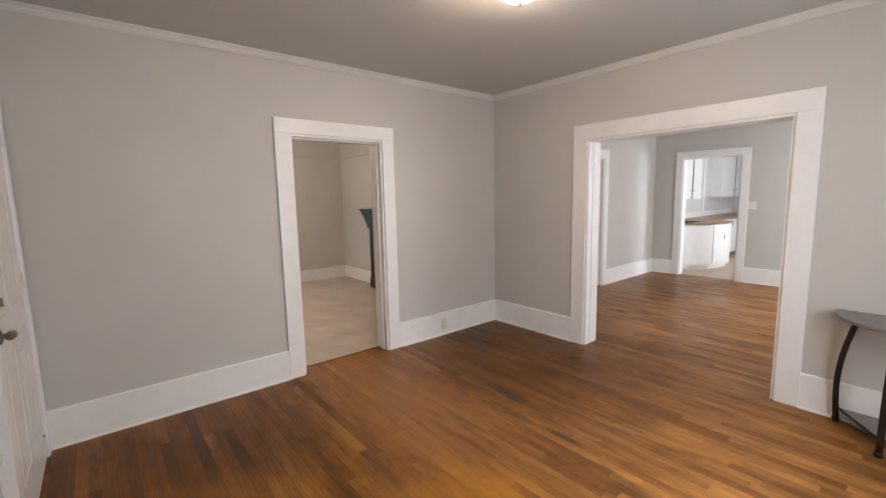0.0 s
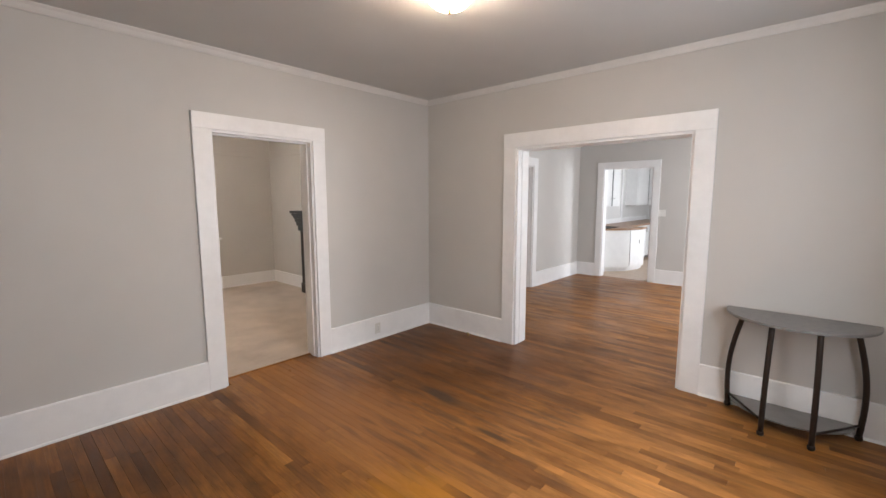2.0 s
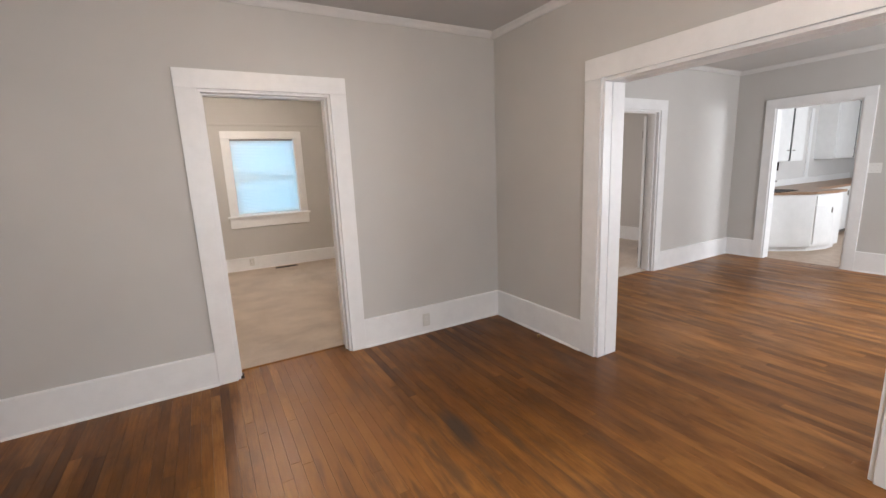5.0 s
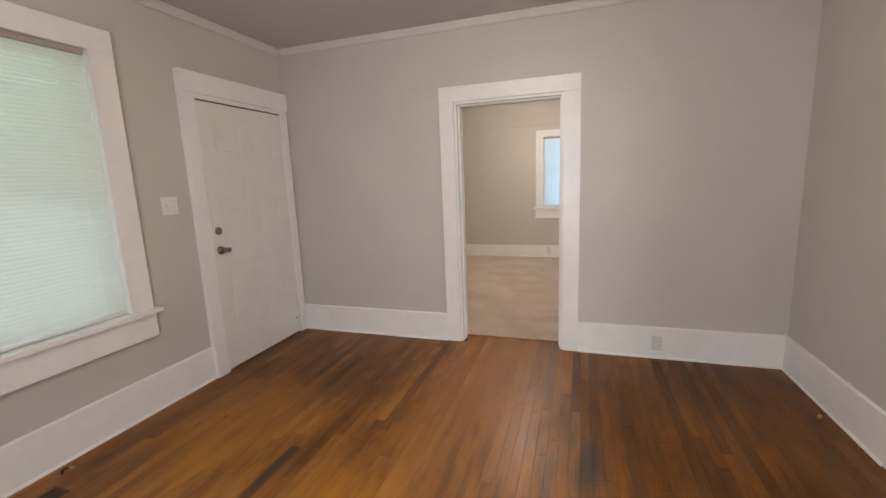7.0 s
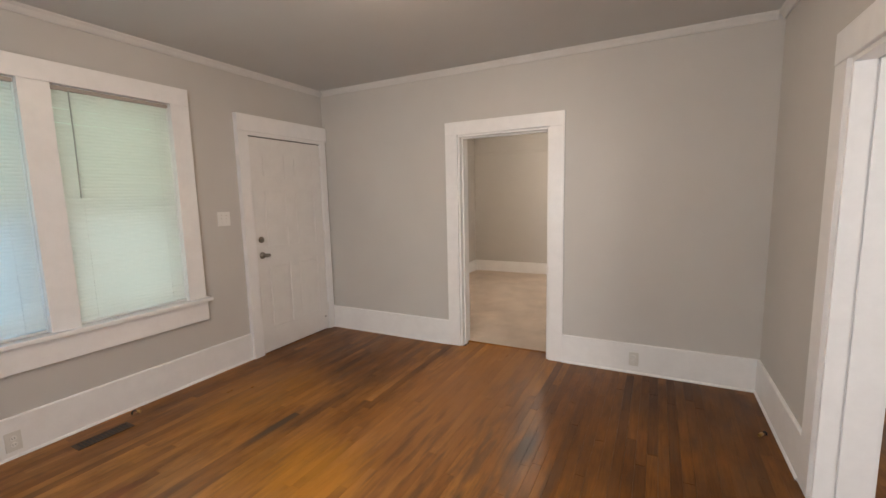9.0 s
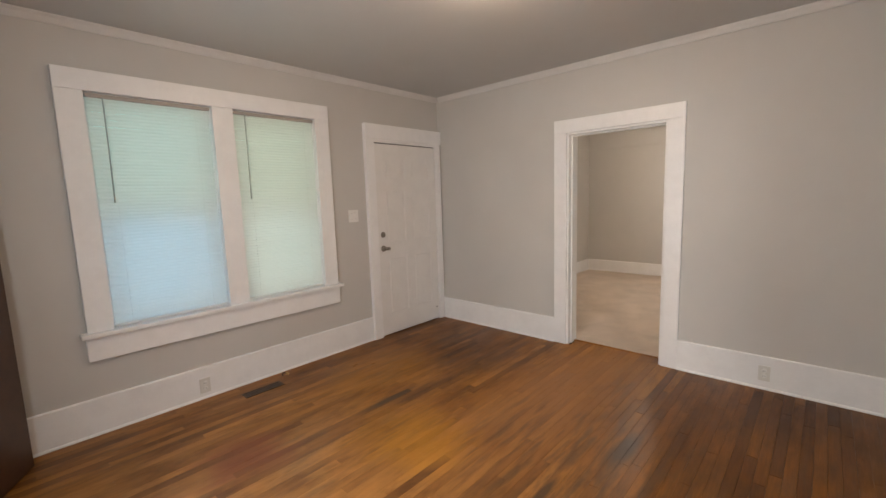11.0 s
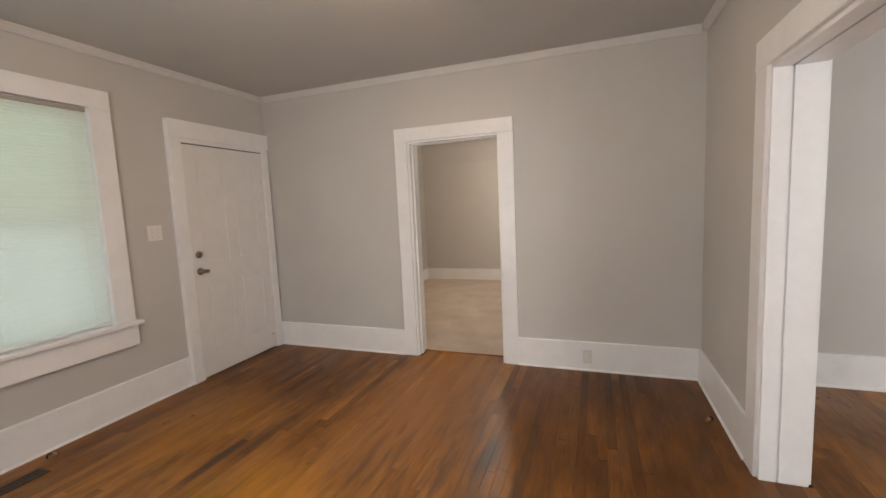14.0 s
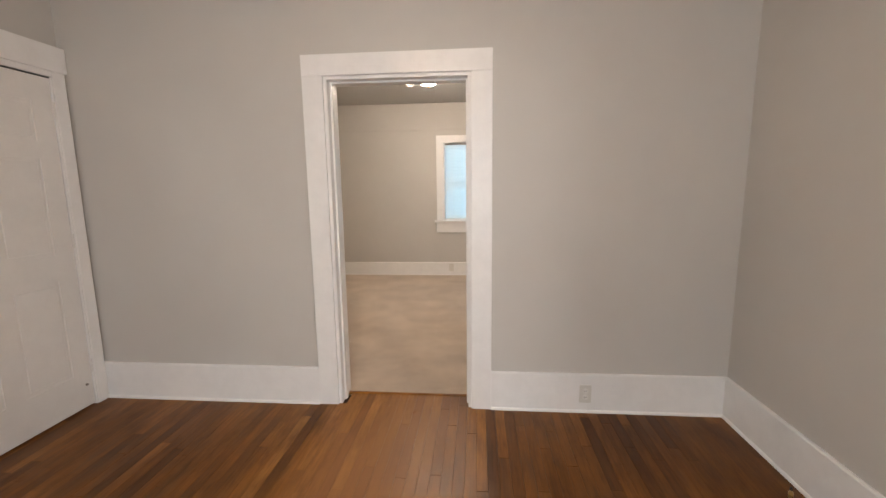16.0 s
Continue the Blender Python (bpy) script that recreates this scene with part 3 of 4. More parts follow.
# ---- windows ----
def sash_window(name, axis, a0, a1, z0, z1, face, inward, label):
    """A double-hung window; face: the wall's inner face; inward: +1 or -1 towards the room."""
    w = tagged(new(name), label, "window", kind="structure")

    def put(nm, p, q, s0, s1, zz0, zz1, mat, parent=w):
        s0, s1 = sorted((face + inward * s0, face + inward * s1))
        d = (p, q, s0, s1, zz0, zz1) if axis == "x" else (s0, s1, p, q, zz0, zz1)
        return part(nm, boxes(d, bevel=0.002 if mat is not GLASS else 0), mat, parent)

    mid = (z0 + z1) / 2 - 0.02
    put("frame_side", a0, a0 + 0.007, -0.2, 0.002, z0, z1, TRIM)
    put("frame_side", a1 - 0.007, a1, -0.2, 0.002, z0, z1, TRIM)
    put("frame_head", a0 + 0.007, a1 - 0.007, -0.2, 0.002, z1 - 0.006, z1, TRIM)
    put("outer_sill", a0 + 0.016, a1 - 0.016, -0.2, -0.002, z0, z0 + 0.012, TRIM)
    for nm, b, t, s in (("lower_sash", z0 + 0.012, mid + 0.02, -0.09), ("upper_sash", mid - 0.02, z1 - 0.016, -0.125)):
        sash = put(nm, a0 + 0.016, a0 + 0.056, s - 0.03, s, b, t, TRIM)
        put("stile", a1 - 0.056, a1 - 0.016, s - 0.03, s, b, t, TRIM, sash)
        put("rail", a0 + 0.056, a1 - 0.056, s - 0.03, s, b, b + 0.045, TRIM, sash)
        put("rail", a0 + 0.056, a1 - 0.056, s - 0.03, s, t - 0.04, t, TRIM, sash)
        g = put("pane", a0 + 0.054, a1 - 0.054, s - 0.017, s - 0.013, b + 0.044, t - 0.039, GLASS, sash)
        g.visible_shadow = False
    return w


def window_trim(parent, axis, a0, a1, z0, z1, face, inward, w, head, mull=None, th=0.022):
    def put(nm, p, q, s0, s1, zz0, zz1):
        s0, s1 = sorted((face + inward * s0, face + inward * s1))
        d = (p, q, s0, s1, zz0, zz1) if axis == "x" else (s0, s1, p, q, zz0, zz1)
        part(nm, boxes(d, bevel=0.003), TRIM, parent)
    put("side_casing", a0 - w, a0, 0, th, z0, z1)
    put("side_casing", a1, a1 + w, 0, th, z0, z1)
    put("head_casing", a0 - w, a1 + w, 0, th + 0.003, z1, z1 + head)
    if mull:
        put("mullion_casing", mull[0], mull[1], 0, th, z0, z1)
    put("stool", a0 - w - 0.035, a1 + w + 0.035, -0.06, th + 0.04, z0 - 0.028, z0)
    put("apron", a0 - w - 0.01, a1 + w + 0.01, 0, th, z0 - 0.19, z0 - 0.028)


w1 = sash_window("window_1", "y", WA[0], WA[1], WZ[0], WZ[1], XW, 1, "unseen white wooden sash window, added for light behind closed blinds")
w2 = sash_window("window_2", "y", WB[0], WB[1], WZ[0], WZ[1], XW, 1, "unseen white wooden sash window, added for light behind closed blinds")
window_trim(w1, "y", WA[0], WB[1], WZ[0], WZ[1], XW, 1, 0.14, 0.13, (WA[1], WB[0]), 0.042)
# unseen window, added so the side light has an opening
w4 = sash_window("window_4", "x", 2.4, 3.4, 0.75, 2.25, YS, 1, "unseen white wooden sash window added in the side wall for light")
window_trim(w4, "x", 2.4, 3.4, 0.75, 2.25, YS, 1, 0.13, 0.13)
# unseen windows, added round the dining, kitchen and hall lamps
for nm, ax, a0, a1, z0, z1, face, inw in (("window_5", "x", 6.6, 8.2, 0.8, 2.2, YS, 1), ("window_6", "x", 10.3, 11.5, 1.05, 2.15, 0.74, 1), ("window_7", "x", 5.7, 6.7, 0.9, 2.1, YB1, -1)):
    w5 = sash_window(nm, ax, a0, a1, z0, z1, face, inw, "unseen white wooden sash window, added for light")
    window_trim(w5, ax, a0, a1, z0, z1, face, inw, 0.11, 0.11)
w3 = sash_window("window_3", "x", BW[0], BW[1], BW[2], BW[3], YB1, -1, "white wooden bedroom window behind closed blinds")
window_trim(w3, "x", BW[0], BW[1], BW[2], BW[3], YB1, -1, 0.12, 0.11)


def mini_blind(place, turn, width, height, wand, label, closed=58):
    """A closed mini blind, hung in its window; local x across, y into the room, z down from its head."""
    b = thing("window_blind", place, label, "blind", "closed mini blinds")
    b.rotation_euler = (0, 0, radians(turn))
    h = width / 2
    # grey-brown colour puts the headrail's backlit shade into its material
    part("headrail", boxes((-h, h, -0.016, 0.016, -0.024, 0.0), bevel=0.002), Mat("grey_brown_headrail", (0.40, 0.35, 0.31), 0.45).m, b, "headrail coloured grey for its backlit shade")
    pitch, tilt = 0.0225, radians(closed)
    n = int((height - 0.040) / pitch)
    bm = bmesh.new()
    prof = [(-0.0150, -0.0024), (-0.0078, 0.0010), (0, 0.0022), (0.0078, 0.0010), (0.0150, -0.0024)]
    rows = []
    for u, c in prof:
        y, z = u * math.cos(tilt) - c * math.sin(tilt), -u * math.sin(tilt) - c * math.cos(tilt)
        rows.append((bm.verts.new((-h + 0.004, y, z)), bm.verts.new((h - 0.004, y, z))))
    for a, c in zip(rows, rows[1:]):
        bm.faces.new((a[0], a[1], c[1], c[0])).smooth = True
    first = part("slat", bm, SLAT, b)
    for i in range(n):
        s = first if i == 0 else new("slat", first.data)
        s.parent = b
        s.location = (0, 0, -0.036 - i * pitch)
        s.rotation_euler = (radians(random.uniform(-2.5, 2.5)), radians(random.uniform(-0.12, 0.12)), 0)
    zb = -0.036 - n * pitch
    part("bottom_rail", boxes((-h, h, -0.011, 0.011, zb - 0.010, zb + 0.003), bevel=0.002), PLASTIC, b)
    for x in (-h * 0.72, h * 0.72):
        part("ladder_cord", tube([(x, 0.0125, -0.03), (x, 0.0125, zb)], 0.0008, 5), PLASTIC, b)
    if wand is not None:
        part("tilt_wand", tube([(wand, 0.024, -0.02), (wand, 0.026, -0.30), (wand + 0.004, 0.026, -0.70)], 0.0042, 8), Mat("clear_grey_wand", (0.42, 0.42, 0.40), 0.3).m, b, "grey plastic tilt wand")
    return b


for a, b in (WA, WB):
    mini_blind((XW + 0.004, (a + b) / 2, WZ[1] - 0.008), -90, b - a - 0.018, WZ[1] - WZ[0] - 0.02, -(b - a) / 2 * -1 * 0.74, "closed white mini blind lit by daylight, in the front window")
mini_blind(((BW[0] + BW[1]) / 2, YB1 + 0.035, BW[3] - 0.008), 180, BW[1] - BW[0] - 0.018, BW[3] - BW[2] - 0.02, None, "closed white mini blind, bluish with daylight, in the bedroom window")


# ---- front room: fixtures ----
lamp = thing("ceiling_light", (2.80, 2.21, H), "lit frosted glass dome light, flush on the ceiling", "ceiling lamp")
part("canopy", lathe([(0.146, 0.0), (0.148, -0.014), (0.140, -0.028), (0.128, -0.031), (0.09, -0.026)], 40), BRASS, lamp, "dull brass ceiling pan")
part("glass_dome", lathe([(0.112, -0.024), (0.126, -0.036), (0.127, -0.056), (0.114, -0.088), (0.084, -0.114), (0.044, -0.129), (0.012, -0.133)], 40), BULBGLASS, lamp, "glowing frosted glass bowl")
part("finial", lathe([(0.012, -0.133), (0.014, -0.139), (0.008, -0.146), (0.010, -0.151), (0.004, -0.158)], 16), BRASS, lamp, "small brass finial")

lamp2 = thing("ceiling_light", (2.615, 6.54, H), "lit frosted glass dome light on the bedroom ceiling", "ceiling lamp")
for o in lamp.children:
    c = new(o.name.split(".")[0], o.data.copy())
    c.parent = lamp2
    if o.name.startswith("glass_dome"):
        c.data.materials[0] = BULB_BEDROOM
# bathroom lamp is unseen, added to brighten what shows through its doorway
added_bath_lamp = copy_thing(lamp2, pose(10.1, 6.1, H))
for o in added_bath_lamp.children:
    if o.name.startswith("glass_dome"):
        o.data = o.data.copy()
        o.data.materials[0] = glow("lit_frosted_glass_bathroom", (1.0, 0.88, 0.82), 155.0)
tagged(added_bath_lamp, "unseen lit dome light added on the bathroom ceiling")
smoke = thing("smoke_detector", (2.33, 6.98, H), "small round white smoke detector on the bedroom ceiling", "smoke detector")
part("housing", lathe([(0.062, 0), (0.062, -0.02), (0.052, -0.034), (0.02, -0.038)], 28), PLASTIC, smoke)


def wall_plate(name, m, w, h, kind, label, category):
    """A cover plate in local x (across), z (up), facing +y."""
    p = thing(name, (0, 0, 0), label, category)
    p.matrix_world = m
    plate = part("cover_plate", boxes((-w / 2, w / 2, 0, 0.006, -h / 2, h / 2), bevel=0.002), PLASTIC if kind == "switch" else ALMOND, p)
    if kind == "switch":
        for x in (-0.023, 0.023):
            part("toggle", boxes((x - 0.004, x + 0.004, 0.005, 0.017, -0.004, 0.012), bevel=0.001), PLASTIC, p)
            for z in (-0.03, 0.03):
                part("screw", lathe([(0.003, 0.005), (0.003, 0.0072)], 10, (x, 0, z), "y"), NICKEL, p)
    else:
        for z in (-0.02, 0.02):
            s = part("socket", lathe([(0.016, 0.005), (0.016, 0.009), (0.015, 0.0095)], 20, (0, 0, z), "y"), PLASTIC, p)
            for x in (-0.006, 0.006):
                part("slot", boxes((x - 0.0012, x + 0.0012, 0.009, 0.0102, z - 0.005, z + 0.005)), SLOT, s)
    return p


wall_plate("light_switch", pose(XW, 2.885, 1.345, 0, 0, -90), 0.118, 0.122, "switch", "white two-gang toggle switch plate beside the front door", "switch")
wall_plate("wall_outlet", pose(XW + 0.019, 1.385, 0.105, 0, 0, -90), 0.075, 0.118, "outlet", "white duplex outlet set in the baseboard", "outlet")
wall_plate("wall_outlet", pose(3.84, YN - 0.019, 0.125, 0, 0, 180), 0.072, 0.115, "outlet", "white duplex outlet set in the baseboard by the bedroom door", "outlet")
wall_plate("wall_outlet", pose(2.75, YB1 - 0.019, 0.13, 0, 0, 180), 0.072, 0.115, "outlet", "white duplex outlet in the bedroom baseboard", "outlet")
wall_plate("light_switch", pose(XD1, 2.715, 1.275, 0, 0, 90), 0.118, 0.118, "switch", "white switch plate beside the kitchen doorway", "switch")


def floor_register(x, y, w, l, turn, z, label):
    r = thing("floor_vent", (x, y, z), label, "floor vent")
    r.rotation_euler = (0, 0, radians(turn))
    part("flange", boxes((-w / 2, w / 2, -l / 2, -l / 2 + 0.014, 0, 0.004), (-w / 2, w / 2, l / 2 - 0.014, l / 2, 0, 0.004), (-w / 2, -w / 2 + 0.014, -l / 2 + 0.014, l / 2 - 0.014, 0, 0.004), (w / 2 - 0.014, w / 2, -l / 2 + 0.014, l / 2 - 0.014, 0, 0.004)), VENT, r)
    # no hollow below: a black plate gives the shade under the slats
    part("duct", boxes((-w / 2 + 0.012, w / 2 - 0.012, -l / 2 + 0.012, l / 2 - 0.012, 0, 0.0012)), SLOT, r, "flat black plate standing in for the shaded duct")
    n = 14
    for i in range(n):
        y0 = -l / 2 + 0.02 + i * (l - 0.04) / (n - 1)
        part("slat", boxes((-w / 2 + 0.013, w / 2 - 0.013, y0 - 0.003, y0 + 0.003, 0.001, 0.0035)), VENT, r)


floor_register(0.815, 1.74, 0.10, 0.31, 0, 0.001, "dark brown metal floor vent in the oak floor")
floor_register(3.25, 8.06, 0.12, 0.34, 90, 0.006, "dark brown metal floor vent in the bedroom carpet")
floor_register(7.0, 4.72, 0.15, 0.36, 90, 0.006, "dark brown metal floor vent in the hall carpet")


def cable_stub(x, y, dx, dy):
    """A coax fitting that pokes out of the floor beside the baseboard."""
    s = thing("cable_stub", (x, y, 0), "short coaxial cable end with brass connector on the floor", "cable")
    part("cable", tube([(0, 0, 0.0), (0.0, 0.0, 0.018), (dx * 0.02, dy * 0.02, 0.032), (dx * 0.045, dy * 0.045, 0.026)], 0.0055, 8), SLOT, s)
    part("connector", tube([(dx * 0.045, dy * 0.045, 0.026), (dx * 0.075, dy * 0.075, 0.020)], 0.010, 10), BRASS, s, "brass screw connector")


cable_stub(4.615, 3.52, -0.6, -0.8)
cable_stub(0.68, 1.97, 0.7, 0.4)

# half-moon console table against the east wall
TY, TZ = 0.695, 0.75
tab = thing("console_table", (XE - 0.022, TY, 0), "half-moon console table, grey top, dark bowed metal legs", "table")


def half_moon(depth, half, seg=36, back=0.0):
    return [(-back, -half), *[(-back - depth * math.sin(math.pi * i / seg) ** 0.85, -half * math.cos(math.pi * i / seg)) for i in range(1, seg)], (-back, half)]


part("tabletop", prism(half_moon(0.42, 0.40), TZ - 0.02, TZ, 0.004), GREYTOP, tab, "grey stone-look top")
part("shelf", prism(half_moon(0.29, 0.33, back=0.03), 0.085, 0.095, 0.002), SHELFGREY, tab, "grey smoked lower shelf")
legs = []
for y, xt, xb, yb in ((-0.285, -0.10, -0.035, -0.35), (-0.115, -0.345, -0.37, -0.125), (0.115, -0.345, -0.37, 0.125), (0.285, -0.10, -0.035, 0.35)):
    pts = []
    for i in range(13):
        f = i / 12
        bow = (0.036 if abs(y) > 0.2 else 0.008) * math.sin(math.pi * f)
        d = Vector((xb - 0.02, yb)).normalized()
        pts.append((xt + (xb - xt) * f + d.x * bow * 0.5, y + (yb - y) * f + d.y * bow, TZ - 0.02 - (TZ - 0.05) * f))
    leg = part("leg", tube(pts, 0.0165, 12), IRON, tab)
    part("foot", lathe([(0.018, 0.03), (0.021, 0.022), (0.020, 0.006), (0.015, 0.0)], 16, (xb, yb, 0)), IRON, leg)
    legs.append((xb, yb))
for a, b in ((0, 1), (1, 2), (2, 3)):
    if (a, b) != (1, 2):
        part("stretcher", tube([(*legs[a], 0.10), (*legs[b], 0.10)], 0.008, 8), IRON, tab)

# dark stained door leaf, standing ajar on the south side
sd = thing("brown_door", (1.43, YS + 0.03, 0.008), "dark brown stained wooden door standing ajar", "door")
sd.rotation_euler = (0, 0, radians(152))
part("panel", boxes((0, 0.80, -0.02, 0.02, 0, 2.03), bevel=0.003), DARKWOOD, sd)
part("knob", lathe([(0.028, 0.02), (0.028, 0.026), (0.012, 0.03), (0.012, 0.05), (0.027, 0.06), (0.024, 0.08), (0.01, 0.086)], 20, (0.735, 0, 0.95), "y"), BRASS, sd, "brass knob")

# ---- bedroom: mantel ----
mant = thing("fireplace_mantel", (XE - 0.02, 6.1, 0.006), "black painted wooden fireplace mantel with stepped shelf", "fireplace")
for y in (-0.80, 0.62):
    part("pilaster", boxes((-0.165, 0, y, y + 0.18, 0, 1.02), (-0.18, 0, y - 0.012, y + 0.192, 0, 0.16), bevel=0.004), BLACKWOOD, mant)
part("surround", boxes((-0.03, 0, -0.62, -0.42, 0, 1.07), (-0.03, 0, 0.42, 0.62, 0, 1.07), (-0.03, 0, -0.42, 0.42, 0.80, 1.07)), BLACKWOOD, mant)
part("moulding", boxes((-0.18, 0, -0.85, 0.85, 1.02, 1.10), (-0.195, 0, -0.87, 0.87, 1.10, 1.16), (-0.21, 0, -0.89, 0.89, 1.16, 1.22), (-0.225, 0, -0.91, 0.91, 1.22, 1.26), (-0.24, 0, -0.93, 0.93, 1.26, 1.30), bevel=0.004), BLACKWOOD, mant)
part("shelf", boxes((-0.26, 0, -0.95, 0.95, 1.301, 1.345), bevel=0.006), BLACKWOOD, mant)


# picture rail round the bedroom
for dims in ((XBW, XE, YB1 - 0.018, YB1, 2.27, 2.31), (XBW, XBW + 0.018, YB0, YB1 - 0.018, 2.27, 2.31), (XE - 0.018, XE, YB0, YB1 - 0.018, 2.27, 2.31)):
    structure("picture_rail_trim", boxes(dims, bevel=0.004), WALL, "wall-coloured picture rail", "trim")


# ---- hall and bathroom ----
hl = thing("hall_door", (D2[1] - 0.03, YD + 0.16, 0.016), "white painted door opened into the hall", "door")
hl.rotation_euler = (0, 0, radians(34))
part("panel", boxes((0, 0.82, 0.0, 0.035, 0, 2.03), bevel=0.003), DOORP, hl)
for z in (0.2, 1.75):
    part("hinge", boxes((-0.012, 0.004, 0.036, 0.042, z, z + 0.09), bevel=0.001), VENT, hl, "dark hinge")
bl = thing("bathroom_door", (XD1 + 0.16, HD[1] - 0.03, 0.012), "white painted bathroom door standing open", "door")
bl.rotation_euler = (0, 0, radians(-20))
part("panel", boxes((0, 0.72, -0.035, 0, 0, 1.84), bevel=0.003), DOORP, bl)
part("hook", boxes((0.30, 0.34, -0.05, -0.036, 1.50, 1.65), bevel=0.003), VENT, bl, "dark robe hook")
tub = thing("bathtub", (10.4, 7.2, 0.002), "white enamel bathtub at the bathroom wall", "bathtub")
part("shell", boxes((-0.75, 0.75, -0.36, 0.0, 0, 0.42), bevel=0.03), CABINET, tub)


# ---- kitchen ----
def cabinet_door(parent, d, handle, dark=True):
    o = part("cabinet_door", boxes(d, bevel=0.003), CABINET, parent)
    part("handle", boxes(handle, bevel=0.002), NICKEL, o, "small metal pull")


KX = 9.50


def facet_panel(name, parent, p, q, inset0, inset1, z0, z1, material, proud=0.016):
    """An upright board on a cabinet face that runs from p to q in plan."""
    d = (Vector(q) - Vector(p)).normalized()
    n = Vector((d.y, -d.x)) * proud
    a, b = Vector(p) + d * inset0, Vector(q) - d * inset1
    g = n * 0.06
    return part(name, prism([tuple(a + g), tuple(b + g), tuple(b + n), tuple(a + n)], z0, z1, 0.002), material, parent)


base = thing("base_cabinet", (0, 0, 0.002), "white painted sink base cabinet with angled end", "cabinet")
plan = [(KX, KN), (KX, 4.09), (10.13, 3.555), (10.52, 3.44), (10.80, 3.44), (10.80, KN)]
part("body", prism(plan, 0.07, 0.875), CABINET, base)
part("toe_kick", prism([(KX + 0.03, KN), (KX + 0.03, 4.12), (10.15, 3.60), (10.53, 3.49), (10.80, 3.49), (10.80, KN)], 0.0, 0.069), CABINET, base)
facet_panel("end_panel", base, plan[1], plan[2], 0.03, 0.03, 0.10, 0.84, CABINET, 0.008)
o = facet_panel("cabinet_door", base, plan[2], plan[3], 0.03, 0.03, 0.11, 0.70, CABINET)
part("handle", boxes((10.44, 10.46, 3.435, 3.449, 0.58, 0.66), bevel=0.002), NICKEL, o, "small metal pull")
facet_panel("drawer_front", base, plan[2], plan[3], 0.03, 0.03, 0.72, 0.85, CABINET)
top = thing("worktop", (0, 0, 0), "brown laminate worktop round the sink and along the wall", "counter")
part("slab", prism([(KX - 0.02, KN), (KX - 0.02, 4.07), (10.11, 3.525), (10.51, 3.41), (10.83, 3.41), (10.83, 3.80), (14.5, 3.80), (14.5, KN)], 0.877, 0.915, 0.003), COUNTER, top)
part("backsplash", boxes((KX, 14.5, KN - 0.02, KN, 0.9155, 1.03), bevel=0.003), CABINET, top, "white upstand along the wall")
sink = thing("kitchen_sink", (10.02, 4.05, 0.915), "dark-rimmed drop-in kitchen sink with chrome faucet", "sink")
part("rim", boxes((-0.30, 0.30, -0.21, -0.18, 0.0, 0.012), (-0.30, 0.30, 0.18, 0.21, 0.0, 0.012), (-0.30, -0.27, -0.18, 0.18, 0.0, 0.012), (0.27, 0.30, -0.18, 0.18, 0.0, 0.012), bevel=0.003), IRON, sink)
part("bowl", boxes((-0.269, 0.269, -0.179, 0.179, 0.0005, 0.004)), SLOT, sink, "dark bowl")
part("faucet", tube([(-0.22, 0.195, 0.012), (-0.22, 0.19, 0.05), (-0.12, 0.14, 0.12), (0.02, 0.06, 0.165), (0.10, 0.02, 0.15)], 0.013, 10), CHROME, sink, "chrome spout")
part("tap", lathe([(0.03, 0.012), (0.03, 0.05), (0.02, 0.07)], 16, (-0.25, 0.10, 0)), IRON, sink, "dark tap handle")
far = thing("base_cabinet", (0, 0, 0.002), "white painted base cabinets along the kitchen wall", "cabinet")
part("body", boxes((10.81, 14.5, 3.86, KN, 0.08, 0.875)), CABINET, far)
part("toe_kick", boxes((10.81, 14.5, 3.93, KN, 0, 0.079)), SHELFGREY, far)
for i in range(7):
    x = 10.86 + i * 0.52
    cabinet_door(far, (x, x + 0.49, 3.842, 3.858, 0.12, 0.85), (x + 0.42, x + 0.44, 3.827, 3.841, 0.70, 0.79))


def wall_cabinet(label, x0, x1, z0, z1, doors):
    c = thing("wall_cabinet", (0, 0, 0), label, "cabinet")
    part("body", boxes((x0, x1, 4.20, KN, z0, z1), bevel=0.003), CABINET, c)
    w = (x1 - x0) / doors
    for i in range(doors):
        a, b = x0 + i * w + 0.034, x0 + (i + 1) * w - 0.034
        pull = (b - 0.09, b - 0.03) if i % 2 == 0 else (a + 0.03, a + 0.09)
        cabinet_door(c, (a, b, 4.182, 4.198, z0 + 0.02, z1 - 0.02), (*pull, 4.166, 4.181, z0 + 0.17, z0 + 0.186))
        if i:
            # black board draws the shade between two doors, wider than the gap
            part("gap_strip", boxes((a - 0.066, a - 0.002, 4.190, 4.199, z0 + 0.01, z1 - 0.01)), SLOT, c, "black strip standing in for the shaded gap between the doors")
    return c


wall_cabinet("white painted wall cabinet beside the sink", 10.28, 11.32, 1.36, 2.45, 2)
wall_cabinet("white painted wall cabinet above the long worktop", 12.62, 14.5, 1.36, 2.45, 2)
structure("window_casing_trim", boxes((12.28, 12.40, KN - 0.022, KN, 1.031, 2.30), bevel=0.003), TRIM, "white painted casing strip above the worktop", "trim")
hook = thing("towel_holder", (10.80, 4.34, 1.36), "dark metal towel holder hung under the wall cabinet", "towel holder")
part("bracket", boxes((-0.03, 0.03, -0.012, 0.012, -0.012, 0.0), bevel=0.002), IRON, hook)
part("arm", boxes((-0.016, 0.016, -0.008, 0.008, -0.15, -0.0125), bevel=0.003), IRON, hook)


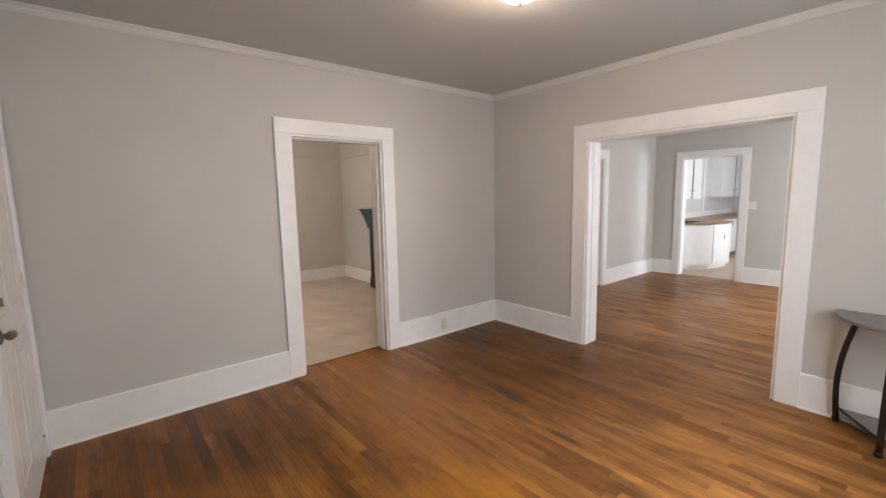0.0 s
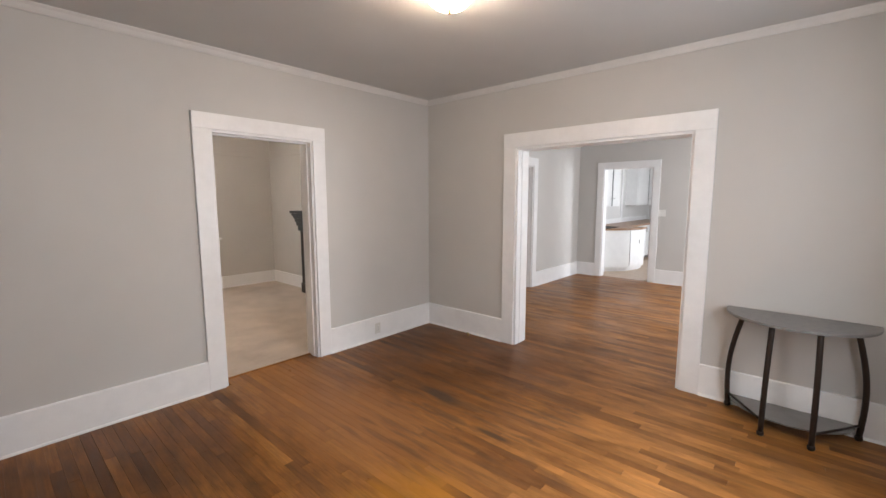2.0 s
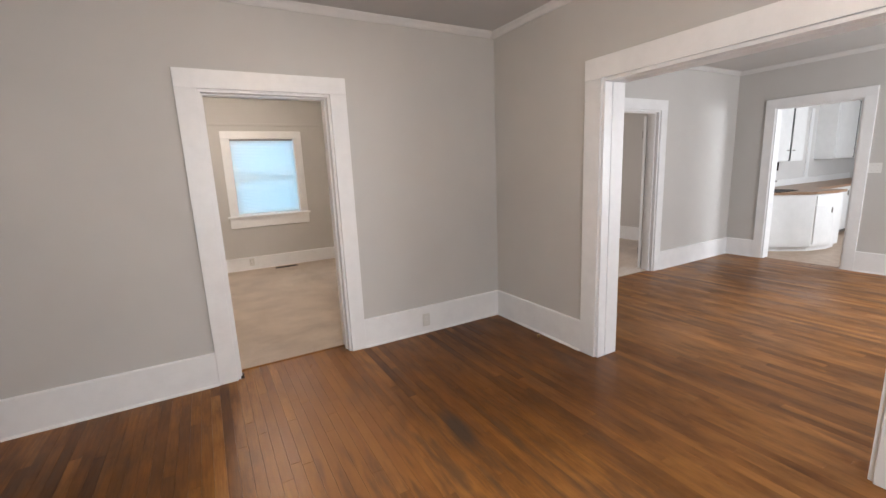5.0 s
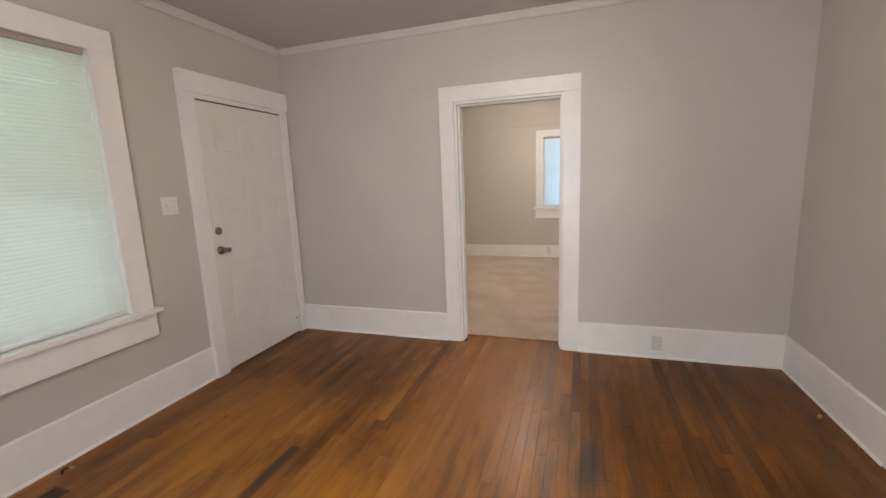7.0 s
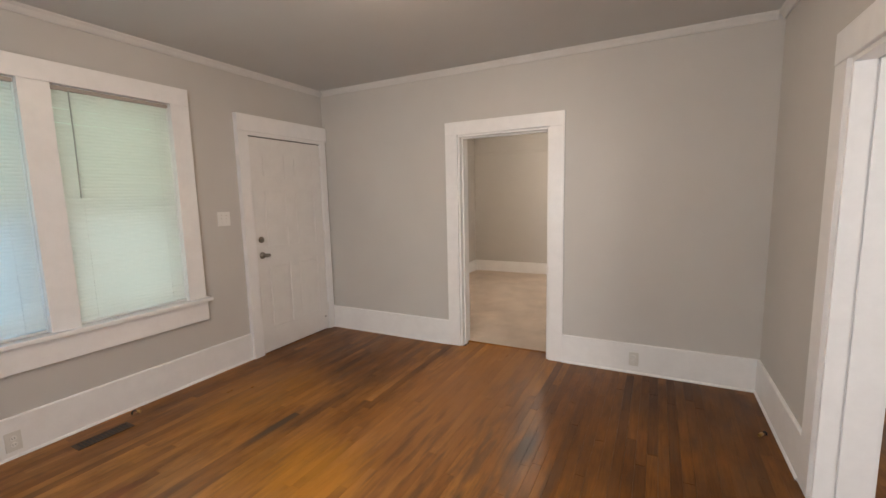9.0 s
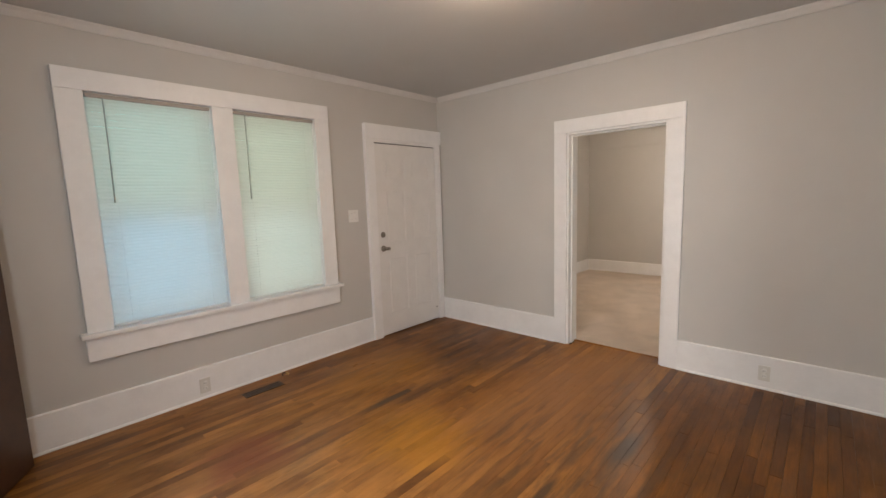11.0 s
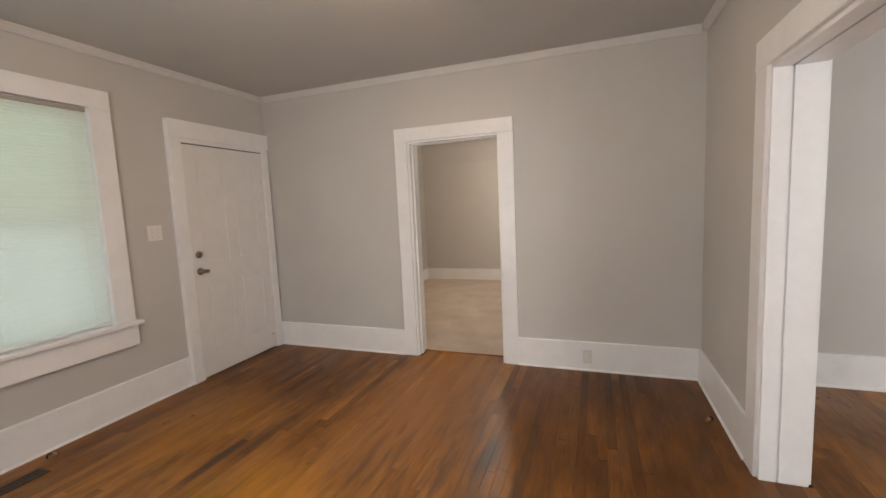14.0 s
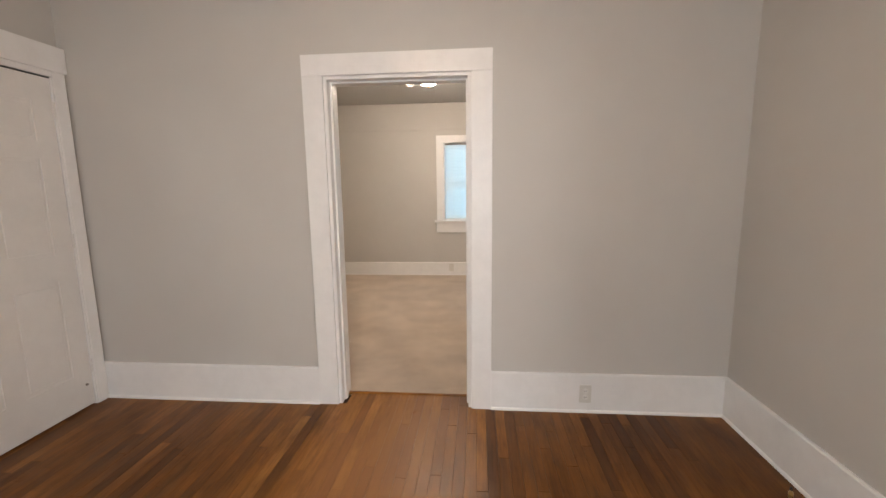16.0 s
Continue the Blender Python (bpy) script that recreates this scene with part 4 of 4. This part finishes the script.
# ---- oak strip floors ----
def strip_floor(x0, x1, y0, y1, width=0.0575):
    """Plan of the boards: rows along y with staggered butt joints."""
    lengths = (0.45, 0.62, 0.8, 0.98, 1.16, 1.34, 1.6)
    out = []
    x = x0
    while x < x1 - 0.004:
        w = min(width, x1 - x)
        y = y0 - random.uniform(0, 0.9)
        while y < y1:
            l = random.choice(lengths)
            a, b = max(y, y0), min(y + l, y1)
            if b - a > 0.02:
                out.append((x, w, a, b))
            y += l
        x += width
    return out


def board_mesh(w, l, gap=0.00025):
    bm = bmesh.new()
    e = 0.0006
    pts = [(gap, gap), (w - gap, gap), (w - gap, l - gap), (gap, l - gap)]
    inn = [(gap + e, gap + e), (w - gap - e, gap + e), (w - gap - e, l - gap - e), (gap + e, l - gap - e)]
    lo = [bm.verts.new((x, y, -0.0195)) for x, y in pts]
    mi = [bm.verts.new((x, y, -0.0010)) for x, y in pts]
    hi = [bm.verts.new((x, y, 0.0)) for x, y in inn]
    bm.faces.new(hi)
    for i in range(4):
        j = (i + 1) % 4
        bm.faces.new((lo[i], lo[j], mi[j], mi[i]))
        bm.faces.new((mi[i], mi[j], hi[j], hi[i]))
    return bm


floor = tagged(new("floor"), "worn varnished oak strip floor, orange-brown with dark stains", "floor", kind="structure")
shared = {}
near, rest = [], []
for brd in strip_floor(XW, XE, YS, YN + 0.15):
    x, w, a, b = brd
    inside = b <= YN or (x > D1[0] + 0.02 and x + w < D1[1] - 0.02)
    if not inside:
        brd = (x, w, a, min(b, YN))
        if brd[3] - a < 0.02:
            continue
    (near if 1.2 < brd[0] < 4.3 and brd[2] > 0.9 and len(near) < 300 else rest).append(brd)
for x, w, a, b in near:
    key = (round(w, 3), round(b - a, 2))
    if key not in shared:
        me = bpy.data.meshes.new("board")
        bm = board_mesh(w, round(b - a, 2))
        bm.to_mesh(me)
        bm.free()
        me.materials.append(OAK_PIECE)
        shared[key] = me
    o = new("board", shared[key])
    o.parent = floor
    o.location = (x, a, random.uniform(-0.0006, 0.0))
rest += strip_floor(XE, XD1 + 0.07, YS, YD + 0.06)
verts, faces = [], []
for x, w, a, b in rest:
    if XE <= x < XD0 and not (OP[0] < a and b < OP[1]):
        a, b = max(a, OP[0] + 0.022), min(b, OP[1] - 0.022)
        if b - a < 0.02:
            continue
    n, g, dz = len(verts), 0.00025, random.uniform(-0.0006, 0)
    verts += [(x + g, a + g, -0.0195), (x + w - g, a + g, -0.0195), (x + w - g, b - g, -0.0195), (x + g, b - g, -0.0195), (x + g, a + g, dz), (x + w - g, a + g, dz), (x + w - g, b - g, dz), (x + g, b - g, dz)]
    faces += [(n + 4, n + 5, n + 6, n + 7), (n, n + 1, n + 5, n + 4), (n + 1, n + 2, n + 6, n + 5), (n + 2, n + 3, n + 7, n + 6), (n + 3, n, n + 4, n + 7)]
me = bpy.data.meshes.new("boards")
me.from_pydata(verts, [], faces)
me.materials.append(OAK_JOINED)
boards = new("boards", me)
boards.parent = floor
tagged(boards, kind="stuff")
